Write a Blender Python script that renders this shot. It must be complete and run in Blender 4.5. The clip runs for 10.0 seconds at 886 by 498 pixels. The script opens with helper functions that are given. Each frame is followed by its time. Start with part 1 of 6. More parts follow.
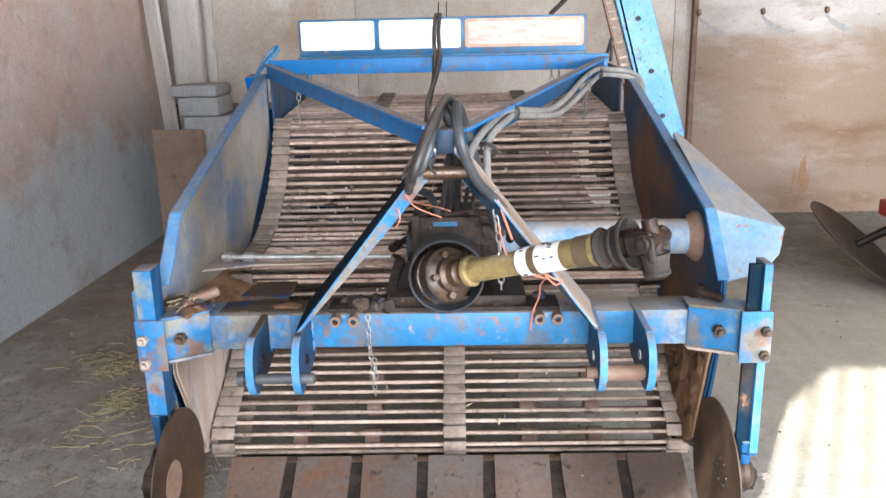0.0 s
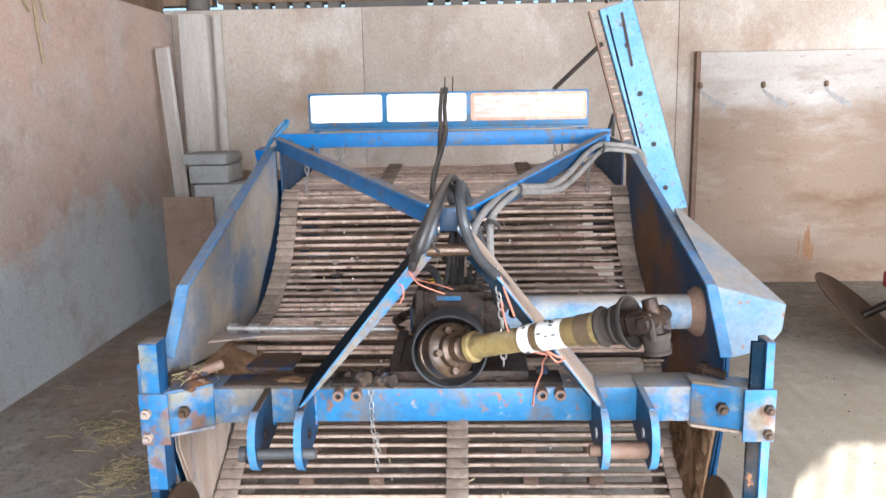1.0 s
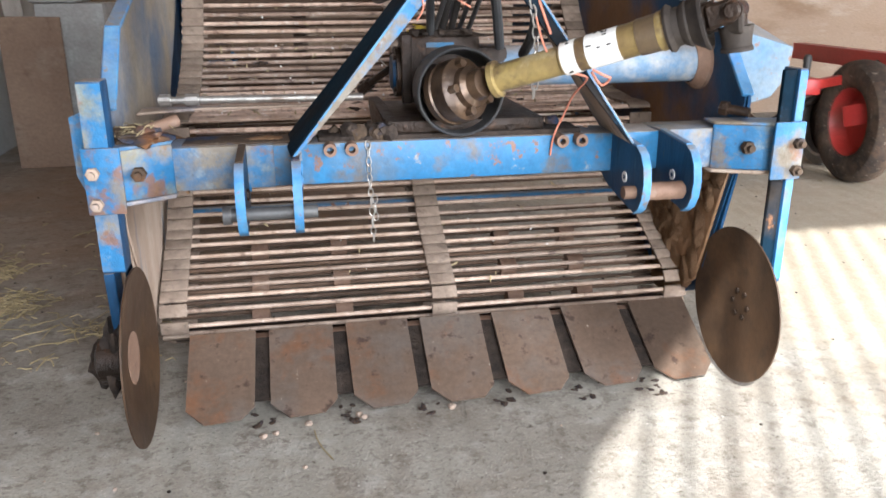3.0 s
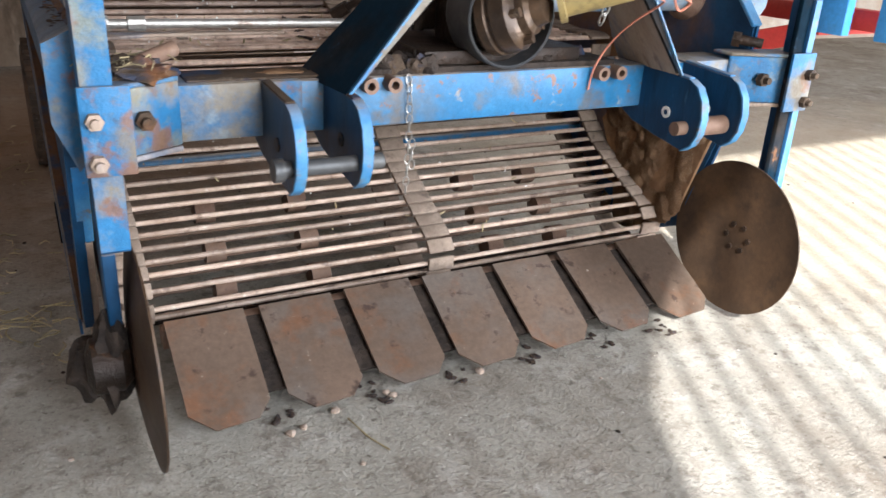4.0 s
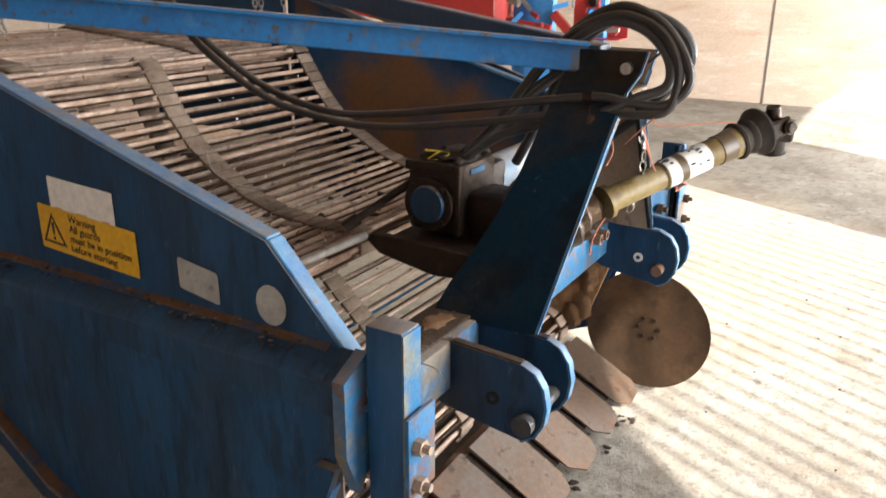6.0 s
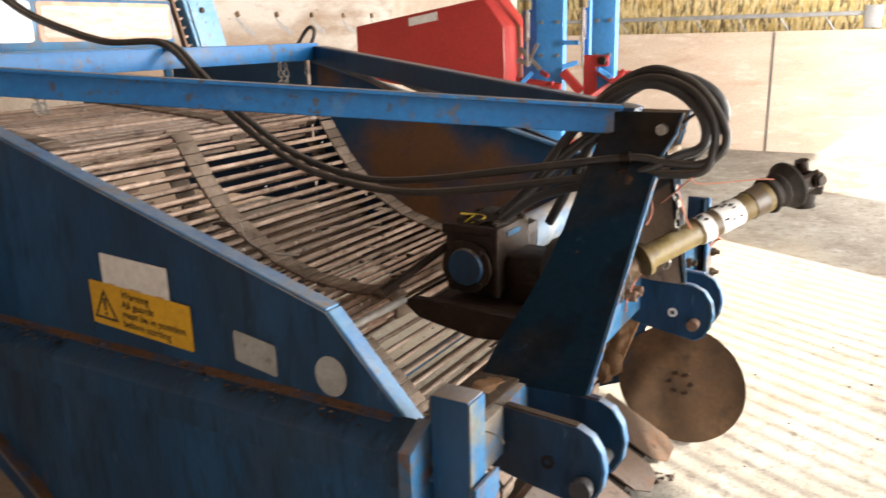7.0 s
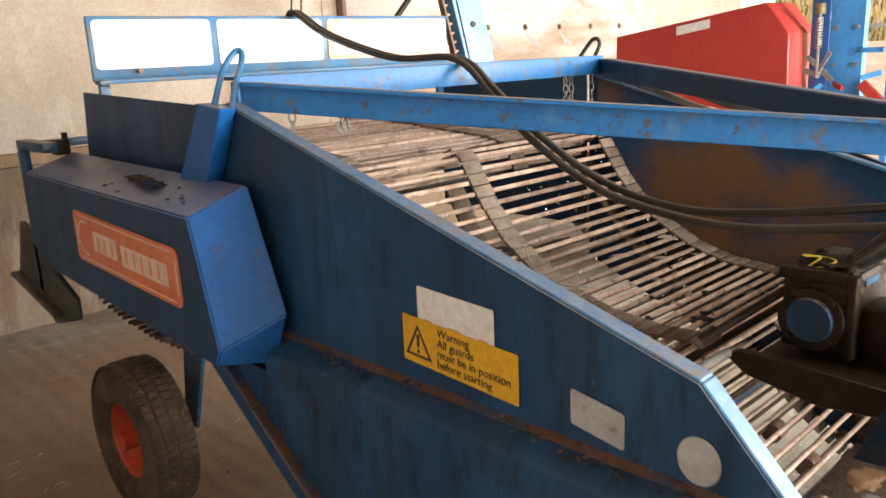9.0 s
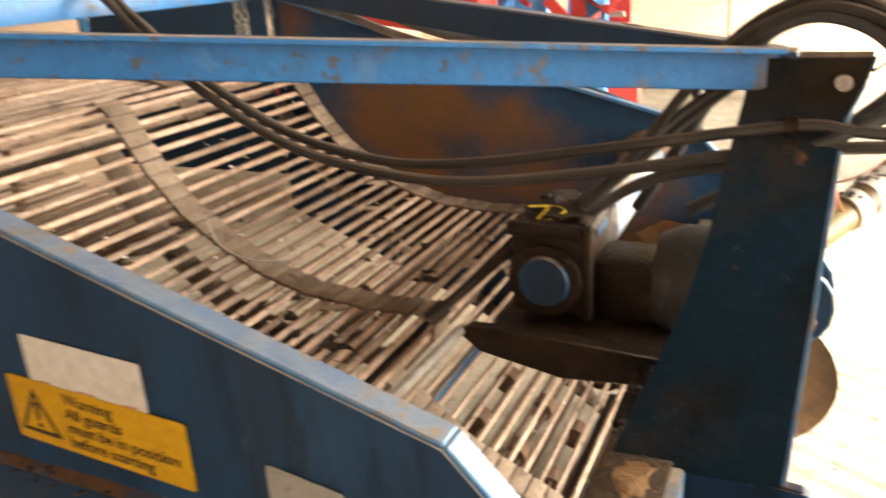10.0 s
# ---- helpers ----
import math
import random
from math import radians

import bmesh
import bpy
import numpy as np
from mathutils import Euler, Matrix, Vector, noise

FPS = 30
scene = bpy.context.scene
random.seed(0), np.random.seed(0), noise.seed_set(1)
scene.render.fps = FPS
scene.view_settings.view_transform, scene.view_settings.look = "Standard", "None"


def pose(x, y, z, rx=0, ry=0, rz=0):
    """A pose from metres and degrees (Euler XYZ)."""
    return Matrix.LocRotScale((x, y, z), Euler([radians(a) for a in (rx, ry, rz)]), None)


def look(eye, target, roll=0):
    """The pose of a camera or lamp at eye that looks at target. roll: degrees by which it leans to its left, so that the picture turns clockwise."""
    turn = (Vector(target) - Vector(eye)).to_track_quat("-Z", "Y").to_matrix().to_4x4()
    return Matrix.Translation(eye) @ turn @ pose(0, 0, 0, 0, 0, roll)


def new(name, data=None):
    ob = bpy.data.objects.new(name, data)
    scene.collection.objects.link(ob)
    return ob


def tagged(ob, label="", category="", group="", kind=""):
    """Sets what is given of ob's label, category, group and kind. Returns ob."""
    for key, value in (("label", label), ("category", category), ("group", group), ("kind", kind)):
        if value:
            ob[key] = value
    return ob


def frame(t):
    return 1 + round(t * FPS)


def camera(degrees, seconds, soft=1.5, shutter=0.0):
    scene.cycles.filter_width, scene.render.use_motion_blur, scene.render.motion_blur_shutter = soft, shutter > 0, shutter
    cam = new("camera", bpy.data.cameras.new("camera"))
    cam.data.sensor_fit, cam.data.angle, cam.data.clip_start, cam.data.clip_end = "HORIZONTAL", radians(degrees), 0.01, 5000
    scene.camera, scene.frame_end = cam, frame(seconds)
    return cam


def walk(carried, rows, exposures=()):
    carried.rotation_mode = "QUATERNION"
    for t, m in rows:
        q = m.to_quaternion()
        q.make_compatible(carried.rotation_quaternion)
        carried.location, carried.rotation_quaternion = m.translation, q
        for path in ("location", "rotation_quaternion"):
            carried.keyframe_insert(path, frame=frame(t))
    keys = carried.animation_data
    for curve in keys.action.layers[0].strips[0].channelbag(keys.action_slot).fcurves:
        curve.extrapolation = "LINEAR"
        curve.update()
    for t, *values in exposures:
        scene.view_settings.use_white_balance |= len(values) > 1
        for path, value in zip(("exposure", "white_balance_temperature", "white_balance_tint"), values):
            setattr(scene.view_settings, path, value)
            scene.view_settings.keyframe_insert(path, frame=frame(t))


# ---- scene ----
cam = camera(58.7, 10.0, shutter=0.3)
PATH = [
    (0, (0.071, -0.121, 1.402), (0.02, 1.811, 0.887), -1.3),
    (0.5, (0.072, -0.121, 1.421), (0.015, 1.83, 0.983), -0.7),
    (1, (0.081, -0.138, 1.441), (0.015, 1.828, 1.081), -1.0),
    (1.5, (0.081, -0.179, 1.455), (0.008, 1.801, 1.184), -1.5),
    (2, (0.064, -0.16, 1.35), (0.003, 1.795, 0.935), -1.5),
    (2.5, (-0.088, -0.056, 1.132), (0.022, 1.868, 0.596), -0.5),
    (3, (-0.345, 0.092, 1.031), (0.0, 1.955, 0.393), -0.2),
    (3.2, (-0.422, 0.152, 1.004), (0.02, 1.985, 0.34), 0.0),
    (4.3, (-1.032, 0.648, 0.967), (-0.01, 2.174, 0.177), 3.7),
    (4.5, (-1.136, 0.74, 1.001), (-0.058, 2.226, 0.209), 3.6),
    (5, (-1.344, 1.028, 1.069), (-0.153, 2.411, 0.249), 2.1),
    (5.5, (-1.522, 1.205, 1.23), (-0.049, 2.297, 0.434), 2.2),
    (5.7, (-1.574, 1.226, 1.287), (-0.016, 2.233, 0.541), 1.1),
    (6.8, (-1.65, 1.275, 1.352), (0.047, 2.197, 0.832), -1.1),
    (7, (-1.666, 1.306, 1.351), (-0.001, 2.28, 0.825), -1.5),
    (7.5, (-1.749, 1.373, 1.334), (-0.244, 2.574, 0.793), -1.8),
    (8, (-1.811, 1.408, 1.352), (-0.493, 2.821, 0.835), -1.4),
    (8.5, (-1.778, 1.417, 1.363), (-0.457, 2.837, 0.872), -2.2),
    (9, (-1.634, 1.601, 1.361), (-0.289, 3.001, 0.88), -2.6),
    (9.5, (-1.446, 1.788, 1.374), (0.061, 2.996, 0.855), -3.7),
    (10, (-1.295, 1.784, 1.349), (0.4, 2.588, 0.656), -3.4),
]
EXPOSURE = [(0, 2.00, 5520, 9), (1.5, 2.10, 5520, 10), (3, 1.92, 5750, 9), (4.5, 1.82, 5680, 8), (5, 1.84, 5750, 8), (5.5, 1.92, 6050, 9), (7, 2.02, 6500, 10), (8, 2.28, 6400, 9), (9, 2.52, 6600, 9), (10, 2.78, 7900, 10)]
walk(cam, [(t, look(eye, target, roll)) for t, eye, target, roll in PATH], EXPOSURE)

# ---- light ----
world = bpy.data.worlds.new("sky")
scene.world = world
world.use_nodes = True
sky = world.node_tree.nodes.new("ShaderNodeTexSky")
sky.sky_type = "NISHITA"
sky.sun_disc = False
SUN_ELEV, SUN_TRAVEL = 33.0, (0.45, 0.89)
sky.sun_elevation = radians(SUN_ELEV)
sky.sun_rotation = math.atan2(-SUN_TRAVEL[0], -SUN_TRAVEL[1])
world.node_tree.links.new(sky.outputs[0], world.node_tree.nodes["Background"].inputs[0])
world.node_tree.nodes["Background"].inputs[1].default_value = 0.05

sun = new("sun", bpy.data.lights.new("sun", "SUN"))
sun.data.energy, sun.data.angle, sun.data.color = 5.0, radians(0.53), (1.0, 0.94, 0.84)
flat = math.hypot(*SUN_TRAVEL)
way = Vector((SUN_TRAVEL[0] / flat, SUN_TRAVEL[1] / flat, -math.tan(radians(SUN_ELEV)))).normalized()
sun.matrix_world = look((-2, -6, 6), Vector((-2, -6, 6)) + way)


def sky_window(x0, x1, z1, y, watts):
    """Sky light that falls in through a doorway of the open front."""
    lamp = new("doorway_light", bpy.data.lights.new("doorway_light", "AREA"))
    lamp.data.shape, lamp.data.size, lamp.data.size_y = "RECTANGLE", x1 - x0, z1
    lamp.data.energy, lamp.data.color = watts, (1.0, 0.975, 0.94)
    lamp.matrix_world = look(((x0 + x1) / 2, y, z1 / 2 + 0.1), ((x0 + x1) / 2, y + 5, z1 / 2 - 0.6))
    return lamp


sky_window(-0.45, 1.36, 3.2, -2.05, 98)
sky_window(3.6, 6.7, 2.9, -2.05, 290)

# ---- materials ----


def ramp(nt, src, lo, hi, c0=(0, 0, 0, 1), c1=(1, 1, 1, 1)):
    r = nt.nodes.new("ShaderNodeValToRGB")
    r.color_ramp.elements[0].position, r.color_ramp.elements[1].position = lo, hi
    r.color_ramp.elements[0].color, r.color_ramp.elements[1].color = c0, c1
    nt.links.new(src, r.inputs[0])
    return r.outputs[0]


def mixed(nt, fac, a, b):
    m = nt.nodes.new("ShaderNodeMix")
    m.data_type = "RGBA"
    for sock, v in ((m.inputs[0], fac), (m.inputs[6], a), (m.inputs[7], b)):
        if isinstance(v, (tuple, float, int)):
            sock.default_value = (*v, 1) if isinstance(v, tuple) and len(v) == 3 else v
        else:
            nt.links.new(v, sock)
    return m.outputs[2]


def surface(name, base, second, scale=6.0, rough=0.6, metal=0.0, bump=0.15, layers=(), spread=(0.35, 0.65), stretch=(1, 1, 1), grain=60.0,
            per_piece=0.0, rough_var=0.15, world_space=False, spec=0.5, dust=0.0, ribs=0.0, foot=None, spots=()):
    """A worn surface: two base tones in large patches, then layers of (colour, scale, from, to, strength) of dirt, chips or rust, then fine grain."""
    mat = bpy.data.materials.new(name)
    mat.use_nodes = True
    nt = mat.node_tree
    bsdf = nt.nodes["Principled BSDF"]
    if world_space:
        co = nt.nodes.new("ShaderNodeNewGeometry").outputs["Position"]
    else:
        co = nt.nodes.new("ShaderNodeTexCoord").outputs["Object"]
    info = nt.nodes.new("ShaderNodeObjectInfo")
    mapping = nt.nodes.new("ShaderNodeMapping")
    mapping.inputs["Scale"].default_value = stretch
    nt.links.new(co, mapping.inputs[0])
    if not world_space:
        mul = nt.nodes.new("ShaderNodeMath")
        mul.operation = "MULTIPLY"
        mul.inputs[1].default_value = 37.0
        nt.links.new(info.outputs["Random"], mul.inputs[0])
        nt.links.new(mul.outputs[0], mapping.inputs["Location"])

    def cloud(s, detail=6.0, rough_n=0.6):
        n = nt.nodes.new("ShaderNodeTexNoise")
        n.inputs["Scale"].default_value, n.inputs["Detail"].default_value, n.inputs["Roughness"].default_value = s, detail, rough_n
        nt.links.new(mapping.outputs[0], n.inputs["Vector"])
        return n.outputs["Fac"]

    colour = mixed(nt, ramp(nt, cloud(scale), *spread), base, second)
    if foot:
        tone, z0, z1 = foot
        where = nt.nodes.new("ShaderNodeSeparateXYZ")
        nt.links.new(nt.nodes.new("ShaderNodeNewGeometry").outputs["Position"], where.inputs[0])
        wobble = nt.nodes.new("ShaderNodeMath")
        wobble.operation = "MULTIPLY_ADD"
        wobble.inputs[1].default_value = -1.6
        nt.links.new(cloud(1.1), wobble.inputs[0])
        nt.links.new(where.outputs[2], wobble.inputs[2])
        colour = mixed(nt, ramp(nt, wobble.outputs[0], z0, z1, (0.85, 0.85, 0.85, 1), (0, 0, 0, 1)), colour, tone)
    for tone, s, lo, hi, k in layers:
        fac = ramp(nt, cloud(s, 8.0, 0.65), lo, hi, (0, 0, 0, 1), (k, k, k, 1))
        colour = mixed(nt, fac, colour, tone)
    for tone, centre, r0, r1, k in spots:
        far = nt.nodes.new("ShaderNodeVectorMath")
        far.operation = "DISTANCE"
        far.inputs[1].default_value = centre
        nt.links.new(nt.nodes.new("ShaderNodeNewGeometry").outputs["Position"], far.inputs[0])
        ragged = nt.nodes.new("ShaderNodeMath")
        ragged.operation = "MULTIPLY_ADD"
        ragged.inputs[1].default_value = 2.4
        nt.links.new(cloud(1.6), ragged.inputs[0])
        nt.links.new(far.outputs["Value"], ragged.inputs[2])
        tenth = nt.nodes.new("ShaderNodeMath")
        tenth.operation = "MULTIPLY"
        tenth.inputs[1].default_value = 0.1
        nt.links.new(ragged.outputs[0], tenth.inputs[0])
        colour = mixed(nt, ramp(nt, tenth.outputs[0], r0 / 10, r1 / 10, (k, k, k, 1), (0, 0, 0, 1)), colour, tone)
    if dust:
        geo = nt.nodes.new("ShaderNodeNewGeometry")
        xyz = nt.nodes.new("ShaderNodeSeparateXYZ")
        nt.links.new(geo.outputs["Normal"], xyz.inputs[0])
        lying = ramp(nt, xyz.outputs[2], 0.55, 0.9)
        patchy = ramp(nt, cloud(7.0), 0.25, 0.55, (0.35, 0.35, 0.35, 1), (1, 1, 1, 1))
        both = nt.nodes.new("ShaderNodeMath")
        both.operation = "MULTIPLY"
        nt.links.new(lying, both.inputs[0])
        nt.links.new(patchy, both.inputs[1])
        amount = nt.nodes.new("ShaderNodeMath")
        amount.operation = "MULTIPLY"
        amount.inputs[1].default_value = dust
        nt.links.new(both.outputs[0], amount.inputs[0])
        colour = mixed(nt, amount.outputs[0], colour, (0.26, 0.21, 0.165))
    fine = cloud(grain, 4.0, 0.7)
    hsv = nt.nodes.new("ShaderNodeHueSaturation")
    val = nt.nodes.new("ShaderNodeMapRange")
    val.inputs[1].default_value, val.inputs[2].default_value, val.inputs[3].default_value, val.inputs[4].default_value = 0.3, 0.7, 0.85, 1.15
    nt.links.new(fine, val.inputs[0])
    nt.links.new(colour, hsv.inputs["Color"])
    if per_piece:
        rnd = nt.nodes.new("ShaderNodeMapRange")
        rnd.inputs[3].default_value, rnd.inputs[4].default_value = 1 - per_piece, 1 + per_piece
        nt.links.new(info.outputs["Random"], rnd.inputs[0])
        both = nt.nodes.new("ShaderNodeMath")
        both.operation = "MULTIPLY"
        nt.links.new(rnd.outputs[0], both.inputs[0])
        nt.links.new(val.outputs[0], both.inputs[1])
        nt.links.new(both.outputs[0], hsv.inputs["Value"])
    else:
        nt.links.new(val.outputs[0], hsv.inputs["Value"])
    nt.links.new(hsv.outputs[0], bsdf.inputs["Base Color"])
    rr = nt.nodes.new("ShaderNodeMapRange")
    rr.inputs[3].default_value, rr.inputs[4].default_value = max(0.05, rough - rough_var), min(1, rough + rough_var)
    nt.links.new(cloud(scale * 2.3), rr.inputs[0])
    nt.links.new(rr.outputs[0], bsdf.inputs["Roughness"])
    bsdf.inputs["Metallic"].default_value = metal
    bsdf.inputs["Specular IOR Level"].default_value = spec
    if bump:
        b = nt.nodes.new("ShaderNodeBump")
        b.inputs["Strength"].default_value, b.inputs["Distance"].default_value = bump, 0.01
        height = fine
        if ribs:
            wave = nt.nodes.new("ShaderNodeTexWave")
            wave.bands_direction = "X"
            wave.inputs["Scale"].default_value, wave.inputs["Distortion"].default_value = ribs, 1.2
            wave.inputs["Detail"].default_value = 2.0
            nt.links.new(mapping.outputs[0], wave.inputs["Vector"])
            add = nt.nodes.new("ShaderNodeMath")
            add.operation = "MULTIPLY_ADD"
            add.inputs[1].default_value = 0.5
            nt.links.new(wave.outputs["Fac"], add.inputs[0])
            nt.links.new(fine, add.inputs[2])
            height = add.outputs[0]
        nt.links.new(height, b.inputs["Height"])
        nt.links.new(b.outputs[0], bsdf.inputs["Normal"])
    return mat


BLUE = (0.016, 0.102, 0.222)
BLUE_B = (0.026, 0.136, 0.275)
GRIME = (0.11, 0.085, 0.06)
RUST = (0.16, 0.075, 0.035)
PALE = (0.42, 0.50, 0.55)
m_blue = surface("worn_blue_paint", BLUE, BLUE_B, 3, 0.42, bump=0.14, layers=[((0.045, 0.16, 0.30), 7, 0.50, 0.66, 0.55), ((0.105, 0.095, 0.080), 4, 0.48, 0.66, 0.7), (GRIME, 11, 0.53, 0.66, 0.75), (RUST, 26, 0.60, 0.65, 0.9), ((0.30, 0.26, 0.20), 17, 0.62, 0.68, 0.65)], spec=0.35, dust=0.95)
# darker copy of the blue for side faces, their shade mixed into it
m_blue_side = surface("shaded_dusty_blue_paint", (0.0040, 0.034, 0.088), (0.007, 0.047, 0.116), 2.2, 0.45, bump=0.12, layers=[((0.016, 0.020, 0.022), 2.5, 0.46, 0.70, 0.7), ((0.016, 0.078, 0.185), 4, 0.52, 0.66, 0.55), ((0.075, 0.055, 0.038), 6, 0.58, 0.78, 0.5), ((0.002, 0.014, 0.036), 13, 0.54, 0.64, 0.6), ((0.06, 0.045, 0.032), 19, 0.66, 0.71, 0.7), ((0.05, 0.11, 0.17), 33, 0.64, 0.69, 0.6)], spec=0.35, stretch=(1, 1.6, 0.4), dust=0.85)
# soiled blue with the shade of unlit faces mixed into its base
m_leg = surface("soiled_shaded_blue_plate", (0.003, 0.0105, 0.019), (0.005, 0.018, 0.032), 2.5, 0.82, bump=0.16, layers=[((0.036, 0.025, 0.016), 3, 0.45, 0.64, 0.8), ((0.028, 0.065, 0.11), 21, 0.63, 0.68, 0.6), ((0.006, 0.006, 0.006), 8, 0.52, 0.66, 0.6), (RUST, 18, 0.63, 0.69, 0.7)], spec=0.06)
m_stay = surface("chipped_stay_paint", (0.009, 0.103, 0.285), (0.014, 0.134, 0.340), 2.5, 0.42, bump=0.14, layers=[((0.03, 0.05, 0.075), 5, 0.54, 0.70, 0.5), ((0.11, 0.085, 0.045), 13, 0.58, 0.65, 0.75), ((0.07, 0.052, 0.03), 34, 0.59, 0.64, 0.85), ((0.10, 0.22, 0.38), 8, 0.60, 0.70, 0.4)], spec=0.35, dust=0.9)
# streaked panel on a base nearly as dark as the side paint
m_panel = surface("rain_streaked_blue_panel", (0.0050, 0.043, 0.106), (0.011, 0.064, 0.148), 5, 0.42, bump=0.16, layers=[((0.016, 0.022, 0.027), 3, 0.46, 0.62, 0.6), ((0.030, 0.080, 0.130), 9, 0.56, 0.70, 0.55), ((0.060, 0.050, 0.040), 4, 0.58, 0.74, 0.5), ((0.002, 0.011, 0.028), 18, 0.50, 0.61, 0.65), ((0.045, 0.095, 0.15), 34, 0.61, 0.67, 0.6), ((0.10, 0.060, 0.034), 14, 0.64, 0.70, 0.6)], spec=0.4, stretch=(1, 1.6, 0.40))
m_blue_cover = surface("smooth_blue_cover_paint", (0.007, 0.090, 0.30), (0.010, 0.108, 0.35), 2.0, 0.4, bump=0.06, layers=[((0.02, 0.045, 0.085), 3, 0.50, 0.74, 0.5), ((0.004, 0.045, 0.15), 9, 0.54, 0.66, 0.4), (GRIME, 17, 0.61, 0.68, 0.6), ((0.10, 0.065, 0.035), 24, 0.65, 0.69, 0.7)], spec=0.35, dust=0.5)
m_blue_worn = surface("flaking_blue_paint", (0.018, 0.110, 0.245), (0.036, 0.142, 0.285), 5, 0.5, bump=0.25, layers=[((0.21, 0.165, 0.105), 4, 0.47, 0.58, 0.85), ((0.22, 0.19, 0.08), 7, 0.54, 0.64, 0.6), ((0.14, 0.11, 0.075), 8, 0.54, 0.64, 0.7), ((0.20, 0.26, 0.31), 14, 0.59, 0.66, 0.5), (RUST, 11, 0.57, 0.65, 0.8), ((0.05, 0.04, 0.03), 19, 0.60, 0.67, 0.6)], spec=0.25, dust=0.5)
m_soil = surface("dried_soil_crust", (0.26, 0.155, 0.085), (0.18, 0.10, 0.055), 9, 0.95, bump=0.9, layers=[((0.33, 0.23, 0.15), 5, 0.52, 0.66, 0.6), ((0.09, 0.05, 0.03), 16, 0.58, 0.66, 0.7)], spec=0.05, grain=35)
m_tan = surface("soil_dusted_plate", (0.36, 0.285, 0.225), (0.28, 0.205, 0.155), 5, 0.9, bump=0.3, layers=[((0.10, 0.17, 0.27), 3, 0.56, 0.68, 0.6), ((0.14, 0.085, 0.055), 12, 0.58, 0.68, 0.6)], spec=0.1, stretch=(1, 2.5, 0.6))
m_edge = surface("chipped_blue_edge", (0.022, 0.130, 0.315), (0.065, 0.195, 0.335), 14, 0.5, bump=0.15, layers=[((0.13, 0.085, 0.045), 30, 0.59, 0.65, 0.8), ((0.26, 0.25, 0.22), 9, 0.57, 0.75, 0.45), (GRIME, 16, 0.54, 0.66, 0.7)], dust=0.45)
m_railrust = surface("rust_bitten_blue", (0.115, 0.052, 0.022), (0.065, 0.036, 0.020), 6, 0.85, bump=0.5, layers=[((0.010, 0.045, 0.105), 7, 0.50, 0.60, 0.85), ((0.17, 0.12, 0.075), 22, 0.62, 0.68, 0.6)])
m_dust_top = surface("dirt_covered_blue", (0.085, 0.058, 0.038), (0.055, 0.040, 0.030), 9, 0.9, bump=0.7, layers=[((0.012, 0.045, 0.11), 6, 0.52, 0.62, 0.7), ((0.15, 0.065, 0.025), 8, 0.54, 0.66, 0.75), ((0.19, 0.16, 0.125), 30, 0.63, 0.68, 0.6)], spec=0.1)
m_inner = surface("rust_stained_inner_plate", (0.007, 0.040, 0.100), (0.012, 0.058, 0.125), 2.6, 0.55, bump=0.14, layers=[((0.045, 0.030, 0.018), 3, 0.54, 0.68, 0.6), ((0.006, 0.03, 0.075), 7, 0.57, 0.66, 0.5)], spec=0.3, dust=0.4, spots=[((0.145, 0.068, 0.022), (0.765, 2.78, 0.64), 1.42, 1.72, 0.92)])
m_rust = surface("rusty_steel", (0.15, 0.085, 0.055), (0.20, 0.125, 0.085), 7, 0.72, 0.2, 0.25, layers=[((0.24, 0.18, 0.14), 16, 0.55, 0.7, 0.6), ((0.06, 0.035, 0.025), 22, 0.6, 0.7, 0.6)])
m_share = surface("rust_browned_share_steel", (0.122, 0.084, 0.060), (0.165, 0.110, 0.078), 5, 0.5, 0.35, 0.14, layers=[((0.155, 0.135, 0.120), 4, 0.50, 0.66, 0.6), ((0.19, 0.080, 0.035), 6, 0.54, 0.66, 0.65), ((0.05, 0.03, 0.024), 20, 0.58, 0.65, 0.8), ((0.5, 0.46, 0.4), 60, 0.68, 0.72, 0.75)], per_piece=0.2)
m_disc = surface("brown_disc_steel", (0.046, 0.028, 0.017), (0.078, 0.045, 0.025), 6, 0.5, 0.5, 0.1, layers=[((0.14, 0.078, 0.038), 5, 0.55, 0.72, 0.6), ((0.03, 0.021, 0.015), 17, 0.55, 0.68, 0.6)])
# front web bars, a darker brown than the rear bars
m_bar_front = surface("brown_web_bar", (0.40, 0.30, 0.235), (0.25, 0.17, 0.12), 9, 0.55, 0.1, 0.35, layers=[((0.09, 0.05, 0.032), 25, 0.55, 0.66, 0.7), ((0.52, 0.46, 0.39), 40, 0.60, 0.7, 0.6)], per_piece=0.3)
m_bar = surface("dusty_web_bar", (0.49, 0.355, 0.275), (0.28, 0.180, 0.128), 9, 0.55, 0.1, 0.35, layers=[((0.085, 0.047, 0.032), 22, 0.54, 0.66, 0.75), ((0.62, 0.57, 0.51), 40, 0.58, 0.7, 0.6)], per_piece=0.4)
# return bars, darker than the upper run so the gaps read dark
m_bar_low = surface("dark_return_bar", (0.13, 0.078, 0.05), (0.08, 0.048, 0.03), 9, 0.85, 0.1, 0.35, layers=[((0.22, 0.17, 0.13), 25, 0.58, 0.68, 0.6)], per_piece=0.3)
m_link = surface("dusty_rubber_link", (0.255, 0.195, 0.15), (0.17, 0.125, 0.095), 12, 0.9, 0, 0.4, layers=[((0.06, 0.045, 0.035), 30, 0.56, 0.68, 0.7)], per_piece=0.25, spec=0.15)
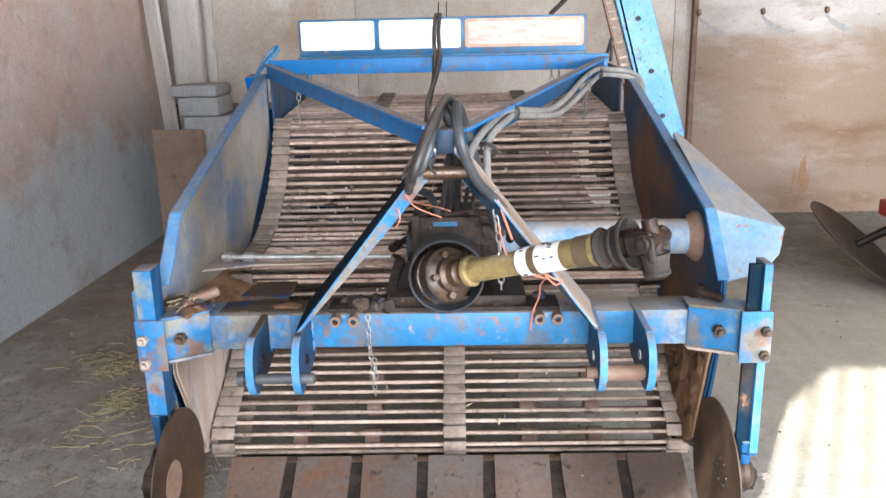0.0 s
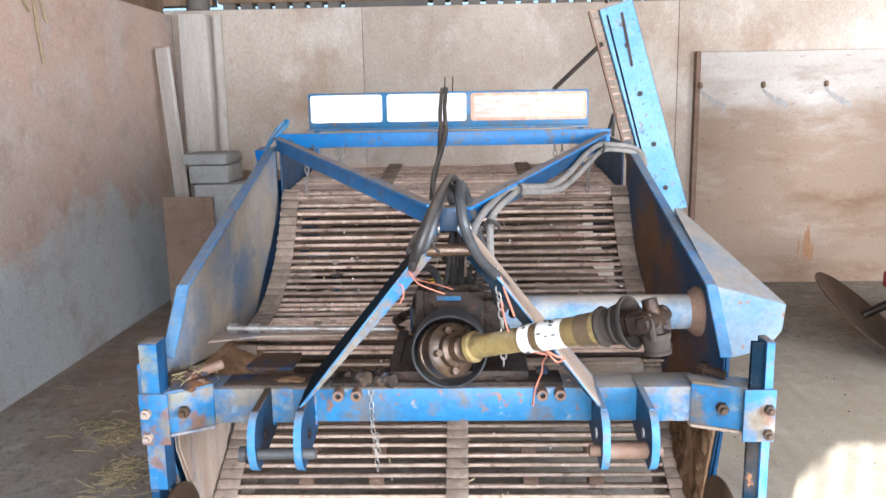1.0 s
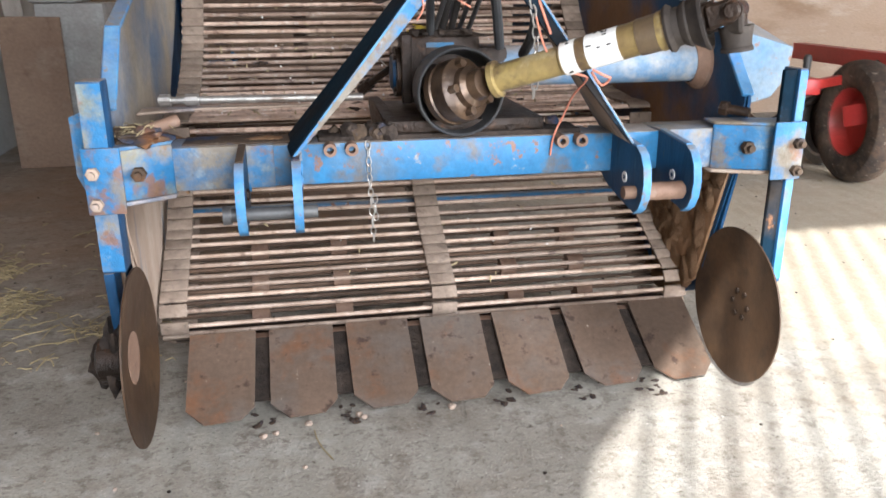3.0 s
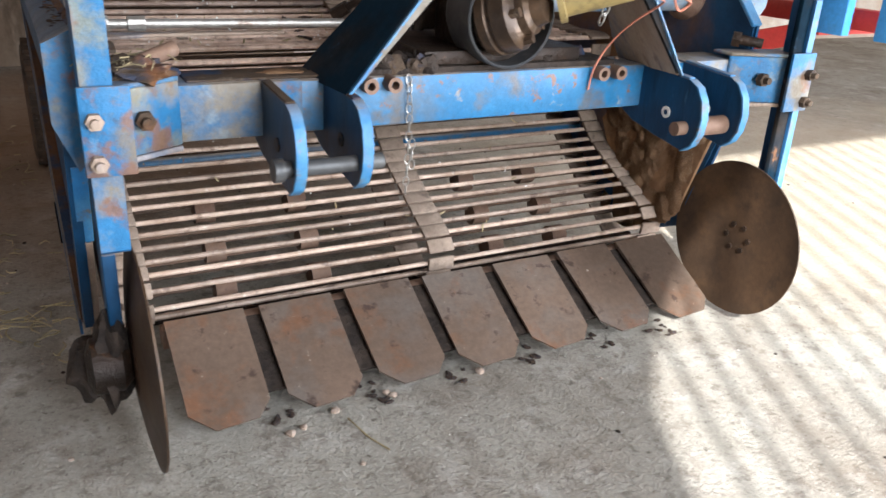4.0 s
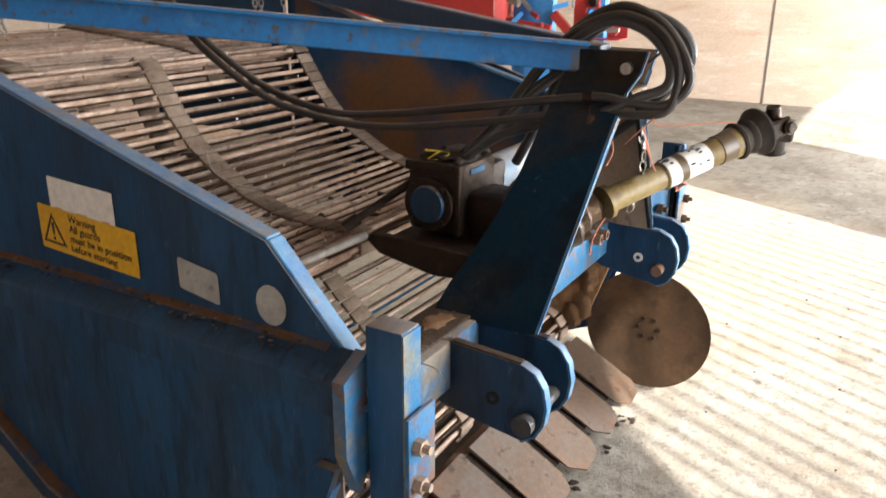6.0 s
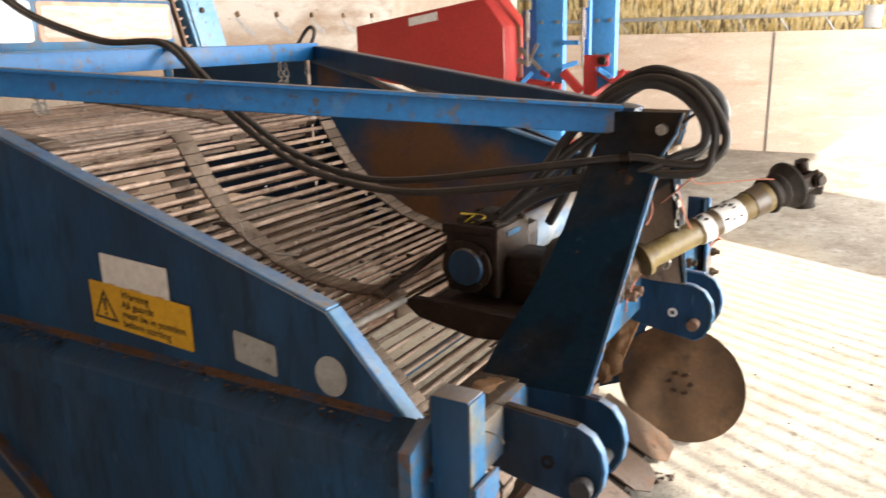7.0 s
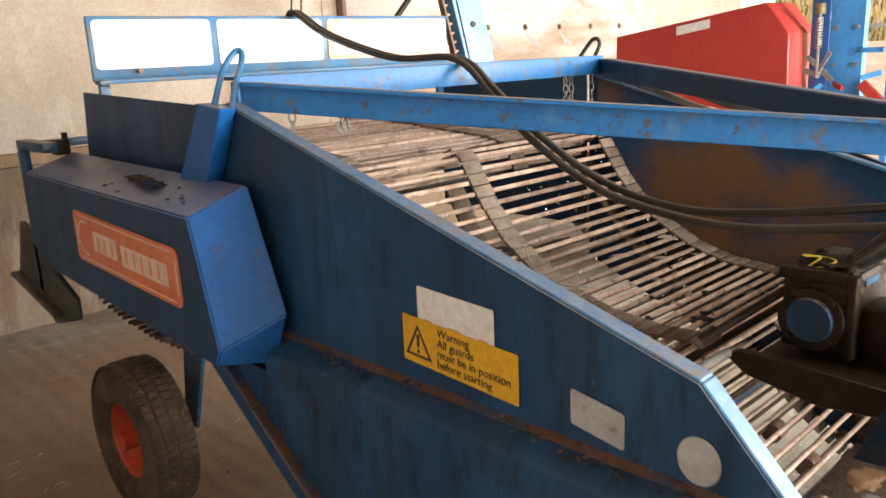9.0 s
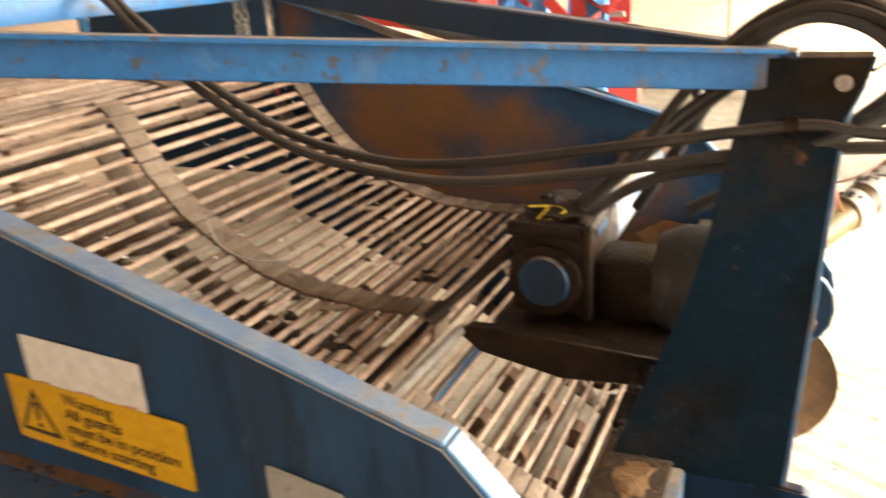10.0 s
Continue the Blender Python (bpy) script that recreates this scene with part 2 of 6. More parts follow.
m_black = surface("black_rubber_hose", (0.022, 0.021, 0.022), (0.045, 0.040, 0.036), 9, 0.55, 0, 0.1, layers=[((0.12, 0.10, 0.08), 14, 0.6, 0.75, 0.5)])
m_hose_dusty = surface("dusty_black_hose", (0.018, 0.016, 0.015), (0.038, 0.032, 0.028), 9, 0.45, 0, 0.12, layers=[((0.10, 0.08, 0.062), 8, 0.56, 0.72, 0.5)], dust=0.35)
m_hose_dk = surface("worn_dark_hose", (0.028, 0.029, 0.031), (0.055, 0.055, 0.056), 9, 0.42, 0, 0.12, layers=[((0.13, 0.12, 0.11), 8, 0.57, 0.7, 0.5)])
m_shield = surface("scuffed_black_plastic", (0.03, 0.03, 0.032), (0.07, 0.068, 0.065), 9, 0.5, 0, 0.1, layers=[((0.22, 0.20, 0.18), 12, 0.56, 0.7, 0.5)])
m_cone = surface("dusty_dark_rubber", (0.022, 0.018, 0.016), (0.050, 0.040, 0.032), 10, 0.72, 0, 0.15, layers=[((0.10, 0.078, 0.06), 14, 0.58, 0.68, 0.5)], spec=0.2)
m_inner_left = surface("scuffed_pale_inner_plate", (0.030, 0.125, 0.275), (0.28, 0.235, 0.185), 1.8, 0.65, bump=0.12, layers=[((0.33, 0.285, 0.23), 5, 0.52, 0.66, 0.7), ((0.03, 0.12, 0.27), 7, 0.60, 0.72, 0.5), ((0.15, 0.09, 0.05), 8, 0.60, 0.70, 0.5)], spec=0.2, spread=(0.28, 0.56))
m_hose_grey = surface("dust_greyed_hose", (0.20, 0.18, 0.155), (0.12, 0.11, 0.10), 10, 0.8, 0, 0.15, layers=[((0.05, 0.045, 0.045), 9, 0.55, 0.7, 0.6)])
m_tyre = surface("dusty_tyre_rubber", (0.035, 0.029, 0.025), (0.085, 0.062, 0.047), 8, 0.85, 0, 0.3, layers=[((0.17, 0.115, 0.078), 6, 0.48, 0.66, 0.6), ((0.10, 0.06, 0.04), 15, 0.52, 0.64, 0.6), ((0.30, 0.25, 0.20), 45, 0.62, 0.67, 0.7)], spec=0.2)
m_orange = surface("orange_rim_paint", (0.55, 0.06, 0.015), (0.45, 0.05, 0.02), 8, 0.5, 0, 0.1, layers=[((0.07, 0.035, 0.022), 7, 0.48, 0.66, 0.8)])
m_grease = surface("greasy_cast_iron", (0.013, 0.0085, 0.006), (0.030, 0.0185, 0.0125), 12, 0.42, 0.25, 0.5, layers=[((0.075, 0.044, 0.027), 14, 0.56, 0.70, 0.65), ((0.11, 0.05, 0.022), 24, 0.62, 0.68, 0.6)], spec=0.25)
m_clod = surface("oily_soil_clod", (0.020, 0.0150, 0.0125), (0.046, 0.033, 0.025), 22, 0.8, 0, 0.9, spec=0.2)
m_yellow = surface("dirty_yellow_guard_plastic", (0.25, 0.185, 0.065), (0.14, 0.092, 0.040), 7, 0.45, 0, 0.06, layers=[((0.36, 0.31, 0.21), 8, 0.55, 0.64, 0.6), ((0.075, 0.046, 0.026), 9, 0.48, 0.60, 0.85), ((0.38, 0.31, 0.06), 14, 0.61, 0.69, 0.6)])
m_bronze = surface("brown_oiled_clutch_steel", (0.115, 0.070, 0.040), (0.065, 0.042, 0.028), 10, 0.32, 0.5, 0.2, layers=[((0.03, 0.02, 0.015), 16, 0.52, 0.64, 0.7), ((0.30, 0.24, 0.18), 22, 0.62, 0.70, 0.5)])
m_sleeve = surface("oil_browned_guard_end", (0.10, 0.068, 0.035), (0.06, 0.042, 0.028), 9, 0.45, 0, 0.08, layers=[((0.22, 0.16, 0.07), 12, 0.56, 0.68, 0.6)])
m_housing = surface("dust_covered_pale_blue_tube", (0.07, 0.17, 0.30), (0.25, 0.25, 0.24), 4, 0.6, bump=0.12, layers=[((0.36, 0.33, 0.28), 6, 0.52, 0.64, 0.7), (GRIME, 9, 0.57, 0.68, 0.6)], dust=0.9)
m_arm = surface("speckled_pale_blue_paint", (0.055, 0.20, 0.36), (0.13, 0.27, 0.39), 4, 0.5, bump=0.12, layers=[((0.26, 0.30, 0.32), 6, 0.54, 0.68, 0.5), ((0.03, 0.03, 0.03), 36, 0.60, 0.65, 0.8), (RUST, 22, 0.61, 0.67, 0.8)])
m_guard = surface("dusty_chipped_pale_blue", (0.065, 0.150, 0.250), (0.165, 0.190, 0.205), 3, 0.6, bump=0.15, layers=[((0.235, 0.205, 0.165), 5, 0.52, 0.66, 0.7), (RUST, 30, 0.60, 0.65, 0.9), (GRIME, 10, 0.56, 0.70, 0.6)], spec=0.3, dust=0.8)
m_steel = surface("grey_bright_steel", (0.42, 0.40, 0.37), (0.30, 0.27, 0.24), 20, 0.42, 0.7, 0.15, layers=[(RUST, 25, 0.58, 0.68, 0.5)])
m_white = surface("white_sticker", (0.70, 0.69, 0.66), (0.62, 0.60, 0.56), 9, 0.45, 0, 0.02, layers=[((0.45, 0.38, 0.30), 12, 0.66, 0.75, 0.4)])
m_whitesign = surface("white_sign_paint", (0.86, 0.86, 0.85), (0.82, 0.82, 0.80), 5, 0.5, 0, 0.02, layers=[((0.55, 0.48, 0.40), 18, 0.72, 0.76, 0.5)])
m_fade = surface("faded_orange_sign_paint", (0.46, 0.29, 0.215), (0.60, 0.48, 0.41), 12, 0.5, 0, 0.02, stretch=(1, 1, 4))
m_fadedk = surface("faded_orange_border", (0.46, 0.215, 0.115), (0.54, 0.32, 0.21), 20, 0.5, 0, 0.02)
m_warn = surface("yellow_warning_sticker", (0.62, 0.35, 0.010), (0.56, 0.31, 0.010), 6, 0.45, 0, 0.02, layers=[((0.35, 0.25, 0.05), 14, 0.66, 0.74, 0.3)])
m_ink = surface("black_print", (0.015, 0.014, 0.013), (0.025, 0.022, 0.02), 20, 0.5, 0, 0)
m_logo = surface("faded_red_orange_badge", (0.50, 0.13, 0.05), (0.58, 0.19, 0.09), 10, 0.5, 0, 0.02, layers=[((0.60, 0.36, 0.24), 16, 0.6, 0.72, 0.5)])
m_logo_pale = surface("faded_pale_print", (0.66, 0.50, 0.40), (0.60, 0.42, 0.32), 22, 0.5, 0, 0.02)
m_badge = surface("grey_aluminium_plate", (0.44, 0.43, 0.40), (0.36, 0.34, 0.31), 16, 0.45, 0.5, 0.05, layers=[((0.18, 0.14, 0.10), 45, 0.6, 0.66, 0.5)])
m_red = surface("red_machine_paint", (0.36, 0.028, 0.025), (0.42, 0.04, 0.03), 3, 0.4, 0, 0.03, layers=[((0.22, 0.10, 0.08), 9, 0.62, 0.75, 0.3)])
m_blue_new = surface("bright_blue_machine_paint", (0.05, 0.25, 0.62), (0.07, 0.29, 0.66), 4, 0.4, 0, 0.03, layers=[(GRIME, 8, 0.62, 0.75, 0.3)])
m_stain = surface("rust_stain", (0.27, 0.125, 0.055), (0.25, 0.15, 0.09), 9, 0.9, 0, 0.1)
m_twine = surface("orange_baler_twine", (0.52, 0.20, 0.13), (0.42, 0.15, 0.09), 30, 0.8, 0, 0.1)
m_twine_y = surface("yellow_twine", (0.62, 0.46, 0.04), (0.5, 0.36, 0.04), 30, 0.8, 0, 0.1)
m_straw = surface("dry_straw", (0.34, 0.265, 0.140), (0.20, 0.155, 0.085), 30, 0.8, 0, 0.1, per_piece=0.35)
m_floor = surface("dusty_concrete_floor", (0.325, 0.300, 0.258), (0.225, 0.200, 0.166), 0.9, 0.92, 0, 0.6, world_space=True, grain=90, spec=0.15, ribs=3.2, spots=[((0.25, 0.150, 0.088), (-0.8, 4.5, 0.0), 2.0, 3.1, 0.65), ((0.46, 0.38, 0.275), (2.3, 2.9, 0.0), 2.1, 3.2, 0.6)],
                  layers=[((0.16, 0.125, 0.095), 2.6, 0.48, 0.66, 0.65), ((0.44, 0.41, 0.37), 6.5, 0.54, 0.68, 0.55), ((0.13, 0.10, 0.08), 15, 0.54, 0.66, 0.6), ((0.11, 0.088, 0.07), 24, 0.55, 0.63, 0.5), ((0.08, 0.065, 0.05), 38, 0.62, 0.68, 0.7), ((0.62, 0.58, 0.52), 60, 0.66, 0.70, 0.75), ((0.085, 0.07, 0.055), 85, 0.60, 0.65, 0.6), ((0.46, 0.43, 0.38), 110, 0.61, 0.67, 0.6)])
m_oldply = surface("browned_plywood", (0.235, 0.165, 0.120), (0.185, 0.125, 0.090), 2.0, 0.85, 0, 0.2, spec=0.12, layers=[((0.30, 0.24, 0.19), 4, 0.54, 0.70, 0.5), ((0.11, 0.07, 0.05), 12, 0.58, 0.70, 0.5)])
m_ply = surface("stained_plywood", (0.475, 0.405, 0.335), (0.365, 0.295, 0.235), 1.1, 0.85, 0, 0.2, world_space=True, stretch=(1, 1, 0.7), spec=0.15,
                layers=[((0.30, 0.19, 0.12), 1.7, 0.52, 0.70, 0.65), ((0.62, 0.57, 0.51), 2.7, 0.50, 0.68, 0.5), ((0.36, 0.27, 0.21), 7, 0.56, 0.68, 0.5), ((0.20, 0.15, 0.11), 30, 0.66, 0.71, 0.6)])
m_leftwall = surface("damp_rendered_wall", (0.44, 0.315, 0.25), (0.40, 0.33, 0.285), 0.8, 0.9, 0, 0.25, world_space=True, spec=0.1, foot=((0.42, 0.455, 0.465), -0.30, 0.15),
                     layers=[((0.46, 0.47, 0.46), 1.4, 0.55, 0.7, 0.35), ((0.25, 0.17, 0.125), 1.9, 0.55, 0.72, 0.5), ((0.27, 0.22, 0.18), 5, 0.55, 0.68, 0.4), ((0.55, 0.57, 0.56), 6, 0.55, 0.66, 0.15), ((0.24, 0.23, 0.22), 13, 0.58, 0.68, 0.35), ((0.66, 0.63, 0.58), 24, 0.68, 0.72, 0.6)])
m_board = surface("limewashed_stained_board", (0.50, 0.46, 0.415), (0.42, 0.375, 0.33), 1.4, 0.85, 0, 0.25, stretch=(0.7, 3, 2.2), spec=0.12, world_space=True, foot=((0.235, 0.155, 0.100), 0.42, 0.80),
                  layers=[((0.155, 0.085, 0.042), 1.5, 0.52, 0.68, 0.7), ((0.42, 0.36, 0.30), 2.1, 0.54, 0.70, 0.5), ((0.34, 0.27, 0.215), 6, 0.56, 0.70, 0.5), ((0.12, 0.085, 0.06), 17, 0.63, 0.68, 0.6)])
# tone of the peg shadows painted on the board
m_peg_shadow = surface("peg_shadow_grey", (0.26, 0.245, 0.235), (0.33, 0.305, 0.28), 14, 0.9, 0, 0.1, spec=0.1)
m_timber = surface("old_barn_timber", (0.28, 0.195, 0.13), (0.19, 0.125, 0.08), 2.2, 0.85, 0, 0.3, stretch=(3, 3, 0.4), spec=0.1, per_piece=0.25,
                   layers=[((0.14, 0.09, 0.06), 9, 0.58, 0.7, 0.6)])
m_post = surface("grey_painted_post", (0.50, 0.46, 0.41), (0.40, 0.35, 0.30), 3, 0.85, 0, 0.2, stretch=(3, 3, 0.5), layers=[((0.2, 0.15, 0.11), 14, 0.6, 0.7, 0.6)])
m_block = surface("grey_concrete_block", (0.34, 0.34, 0.33), (0.26, 0.25, 0.24), 6, 0.95, 0, 0.5, layers=[((0.5, 0.5, 0.48), 9, 0.58, 0.7, 0.5)])
m_dark = surface("dark_roof_sheet", (0.10, 0.09, 0.08), (0.14, 0.12, 0.10), 2, 0.9, 0, 0.1)
# bright strands and dark gaps: highlights and shadows put into the colour layers
m_strawbale = surface("stacked_straw", (0.62, 0.43, 0.13), (0.85, 0.70, 0.38), 14, 0.8, 0, 1.0, stretch=(1, 2.6, 0.55), grain=70, world_space=True, spread=(0.42, 0.56),
                      layers=[((0.10, 0.055, 0.02), 11, 0.50, 0.58, 0.9), ((0.90, 0.80, 0.55), 26, 0.58, 0.66, 0.8)])
m_galv = surface("galvanised_rail", (0.40, 0.40, 0.40), (0.32, 0.31, 0.30), 8, 0.5, 0.5, 0.1)
m_concrete_wall = surface("concrete_panel", (0.56, 0.46, 0.37), (0.48, 0.37, 0.285), 1.3, 0.9, 0, 0.3, world_space=True, spec=0.1,
                          stretch=(1, 0.6, 2.2), layers=[((0.40, 0.25, 0.15), 2.0, 0.52, 0.70, 0.6), ((0.66, 0.58, 0.49), 5, 0.54, 0.66, 0.5), ((0.24, 0.17, 0.12), 20, 0.64, 0.70, 0.6)])

# ---- builders ----
HOME = {}


def bm_box(x0, x1, y0, y1, z0, z1, bevel=0.0):
    bm = bmesh.new()
    bmesh.ops.create_cube(bm, size=1)
    bmesh.ops.scale(bm, vec=(x1 - x0, y1 - y0, z1 - z0), verts=bm.verts)
    bmesh.ops.translate(bm, vec=((x0 + x1) / 2, (y0 + y1) / 2, (z0 + z1) / 2), verts=bm.verts)
    if bevel:
        bmesh.ops.bevel(bm, geom=bm.edges[:], offset=bevel, segments=2, profile=0.5, affect="EDGES")
    return bm


def bm_prism(axis, a0, a1, outline, bevel=0.0):
    """An outline of pairs in the plane across an axis, drawn out from a0 to a1. Pairs: (y, z) for x, (x, z) for y, (x, y) for z."""
    bm = bmesh.new()
    put = {"x": lambda a, p: (a, p[0], p[1]), "y": lambda a, p: (p[0], a, p[1]), "z": lambda a, p: (p[0], p[1], a)}[axis]
    low = [bm.verts.new(put(a0, p)) for p in outline]
    high = [bm.verts.new(put(a1, p)) for p in outline]
    n = len(outline)
    bm.faces.new(low)
    bm.faces.new(high)
    for i in range(n):
        bm.faces.new((low[i], low[(i + 1) % n], high[(i + 1) % n], high[i]))
    bmesh.ops.recalc_face_normals(bm, faces=bm.faces)
    if bevel:
        bmesh.ops.bevel(bm, geom=bm.edges[:], offset=bevel, segments=1, affect="EDGES")
    return bm


def basis(a, b):
    d = (Vector(b) - Vector(a)).normalized()
    side = d.cross(Vector((0, 0, 1)))
    if side.length < 1e-3:
        side = Vector((1, 0, 0))
    side.normalize()
    return d, side, side.cross(d).normalized()


def bm_rod(a, b, r, n=12, r2=None, cap=True):
    bm = bmesh.new()
    d, u, v = basis(a, b)
    rings = []
    for p, rad in ((Vector(a), r), (Vector(b), r if r2 is None else r2)):
        rings.append([bm.verts.new(p + rad * (math.cos(2 * math.pi * i / n) * u + math.sin(2 * math.pi * i / n) * v)) for i in range(n)])
    for i in range(n):
        bm.faces.new((rings[0][i], rings[0][(i + 1) % n], rings[1][(i + 1) % n], rings[1][i]))
    if cap:
        bm.faces.new(rings[0][::-1])
        bm.faces.new(rings[1])
    bmesh.ops.recalc_face_normals(bm, faces=bm.faces)
    return bm


def bm_bar(a, b, w, h, bevel=0.003):
    """A flat bar from a to b, w wide across and h high."""
    bm = bmesh.new()
    d, u, v = basis(a, b)
    rings = []
    for p in (Vector(a), Vector(b)):
        rings.append([bm.verts.new(p + s * w / 2 * u + t * h / 2 * v) for s, t in ((-1, -1), (1, -1), (1, 1), (-1, 1))])
    for i in range(4):
        bm.faces.new((rings[0][i], rings[0][(i + 1) % 4], rings[1][(i + 1) % 4], rings[1][i]))
    bm.faces.new(rings[0][::-1])
    bm.faces.new(rings[1])
    bmesh.ops.recalc_face_normals(bm, faces=bm.faces)
    if bevel:
        bmesh.ops.bevel(bm, geom=bm.edges[:], offset=bevel, segments=1, affect="EDGES")
    return bm


def smooth_path(points, steps=8):
    """A rounded line through the points."""
    pts = [Vector(p) for p in points]
    out = []
    for i in range(len(pts) - 1):
        p0, p1, p2, p3 = pts[max(i - 1, 0)], pts[i], pts[i + 1], pts[min(i + 2, len(pts) - 1)]
        for k in range(steps):
            t = k / steps
            out.append(0.5 * ((2 * p1) + (p2 - p0) * t + (2 * p0 - 5 * p1 + 4 * p2 - p3) * t * t + (3 * p1 - p0 - 3 * p2 + p3) * t ** 3))
    out.append(pts[-1])
    return out


def bm_hose(points, r, n=10, steps=8, closed=False):
    line = smooth_path(points, steps)
    bm = bmesh.new()
    rings = []
    up = Vector((0.13, 0.31, 0.94)).normalized()
    for i, p in enumerate(line):
        d = (line[min(i + 1, len(line) - 1)] - line[max(i - 1, 0)]).normalized()
        u = d.cross(up)
        if u.length < 1e-3:
            u = d.orthogonal()
        u.normalize()
        v = u.cross(d).normalized()
        up = v
        rings.append([bm.verts.new(p + r * (math.cos(2 * math.pi * k / n) * u + math.sin(2 * math.pi * k / n) * v)) for k in range(n)])
    for a, b in zip(rings, rings[1:]):
        for k in range(n):
            bm.faces.new((a[k], a[(k + 1) % n], b[(k + 1) % n], b[k]))
    bm.faces.new(rings[0][::-1])
    bm.faces.new(rings[-1])
    bmesh.ops.recalc_face_normals(bm, faces=bm.faces)
    return bm


def bm_lathe(profile, axis_a, axis_b, n=40):
    """Turns pairs (along, radius) round the line from axis_a towards axis_b."""
    bm = bmesh.new()
    d, u, v = basis(axis_a, axis_b)
    rings = []
    for along, r in profile:
        p = Vector(axis_a) + along * d
        rings.append([bm.verts.new(p + max(r, 1e-4) * (math.cos(2 * math.pi * k / n) * u + math.sin(2 * math.pi * k / n) * v)) for k in range(n)])
    for a, b in zip(rings, rings[1:]):
        for k in range(n):
            bm.faces.new((a[k], a[(k + 1) % n], b[(k + 1) % n], b[k]))
    bmesh.ops.remove_doubles(bm, verts=bm.verts, dist=3e-4)
    bmesh.ops.recalc_face_normals(bm, faces=bm.faces)
    return bm


def join(*parts):
    out = bmesh.new()
    for b in parts:
        me = bpy.data.meshes.new("tmp")
        b.to_mesh(me)
        b.free()
        out.from_mesh(me)
        bpy.data.meshes.remove(me)
    return out


def bm_lump(centre, size, seed, rough=0.35, sub=3):
    bm = bmesh.new()
    bmesh.ops.create_icosphere(bm, subdivisions=sub, radius=1)
    for vert in bm.verts:
        k = 1 + rough * noise.noise(vert.co * 2.1 + Vector((seed, 0, 0))) + rough * 0.5 * noise.noise(vert.co * 5.0 + Vector((0, seed, 0)))
        vert.co = Vector((vert.co.x * size[0], vert.co.y * size[1], vert.co.z * size[2])) * k + Vector(centre)
    return bm


def shade(me, angle=35):
    for p in me.polygons:
        p.use_smooth = True
    me.set_sharp_from_angle(angle=radians(angle))


def thing(name, base, label, category, kind="", group=""):
    ob = new(name)
    ob.empty_display_size = 0.1
    ob.location = base
    HOME[ob] = Vector(base)
    return tagged(ob, label, category, group, kind)


def solid(name, bm, mat, label="", category="", kind="", group=""):
    """A mesh of its own at top level."""
    me = bpy.data.meshes.new(name)
    lows = Vector((sum(v.co.x for v in bm.verts), sum(v.co.y for v in bm.verts), 0)) / max(1, len(bm.verts))
    lows.z = min(v.co.z for v in bm.verts)
    bmesh.ops.translate(bm, vec=-lows, verts=bm.verts)
    bm.to_mesh(me)
    bm.free()
    shade(me)
    me.materials.append(mat)
    ob = new(name, me)
    ob.location = lows
    HOME[ob] = lows
    return tagged(ob, label, category, group, kind)


def part(name, bm, mat, parent, label="", turn=None):
    """A bmesh, given in world places, as one mesh object under a thing or a part."""
    me = bpy.data.meshes.new(name)
    n = max(1, len(bm.verts))
    mid = Vector((sum(v.co.x for v in bm.verts), sum(v.co.y for v in bm.verts), sum(v.co.z for v in bm.verts))) / n
    bmesh.ops.translate(bm, vec=-mid, verts=bm.verts)
    bm.to_mesh(me)
    bm.free()
    shade(me)
    me.materials.append(mat)
    ob = new(name, me)
    ob.parent = parent
    ob.location = mid - HOME[parent]
    HOME[ob] = mid
    return tagged(ob, label)


def piece(name, me, parent, place, turn=None):
    """One of many alike pieces that share a mesh."""
    ob = new(name, me)
    ob.parent = parent
    ob.location = Vector(place) - HOME[parent]
    if turn:
        ob.rotation_euler = turn
    HOME[ob] = Vector(place)
    return ob


def mesh_of(name, bm, mat):
    me = bpy.data.meshes.new(name)
    bm.to_mesh(me)
    bm.free()
    shade(me)
    me.materials.append(mat)
    return me


# ---- the barn ----
WL, WB, WR, WF, TOP = -2.22, 6.17, 7.72, -2.2, 4.6
PLZ = 0.88

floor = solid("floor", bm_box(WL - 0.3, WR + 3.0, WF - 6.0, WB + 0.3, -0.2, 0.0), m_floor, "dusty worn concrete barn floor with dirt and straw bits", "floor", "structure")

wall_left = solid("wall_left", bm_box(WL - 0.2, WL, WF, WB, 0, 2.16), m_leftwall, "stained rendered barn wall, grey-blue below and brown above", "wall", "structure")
wall_back = solid("wall_back", bm_box(WL - 0.2, WR + 0.2, WB + 0.012, WB + 0.15, 0, 2.2), m_dark, "pale stained plywood lining of the back wall", "wall", "structure")
for x0, x1, d in ((WL - 0.2, -0.73, 0.0), (-0.726, 1.708, 0.003), (1.714, 4.15, 0.0), (4.155, 6.6, 0.004), (6.605, WR + 0.2, 0.0)):
    part("panel", bm_box(x0, x1, WB - d, WB + 0.012, 0, 2.195, 0.002), m_ply, wall_back)
m_plinth = surface("stained_concrete_plinth", (0.200, 0.150, 0.110), (0.135, 0.096, 0.067), 1.6, 0.92, 0, 0.35, world_space=True, spec=0.1, stretch=(1.6, 1.6, 0.45), layers=[((0.26, 0.215, 0.17), 3.5, 0.54, 0.66, 0.7), ((0.07, 0.05, 0.035), 5, 0.54, 0.66, 0.7), ((0.13, 0.07, 0.035), 2.2, 0.54, 0.68, 0.55)])
plinth = solid("plinth", bm_box(WL, 0.95, WB - 0.035, WB - 0.0045, 0, PLZ, 0.006), m_plinth, "damp-stained concrete foot of the back wall", "plinth", "structure")
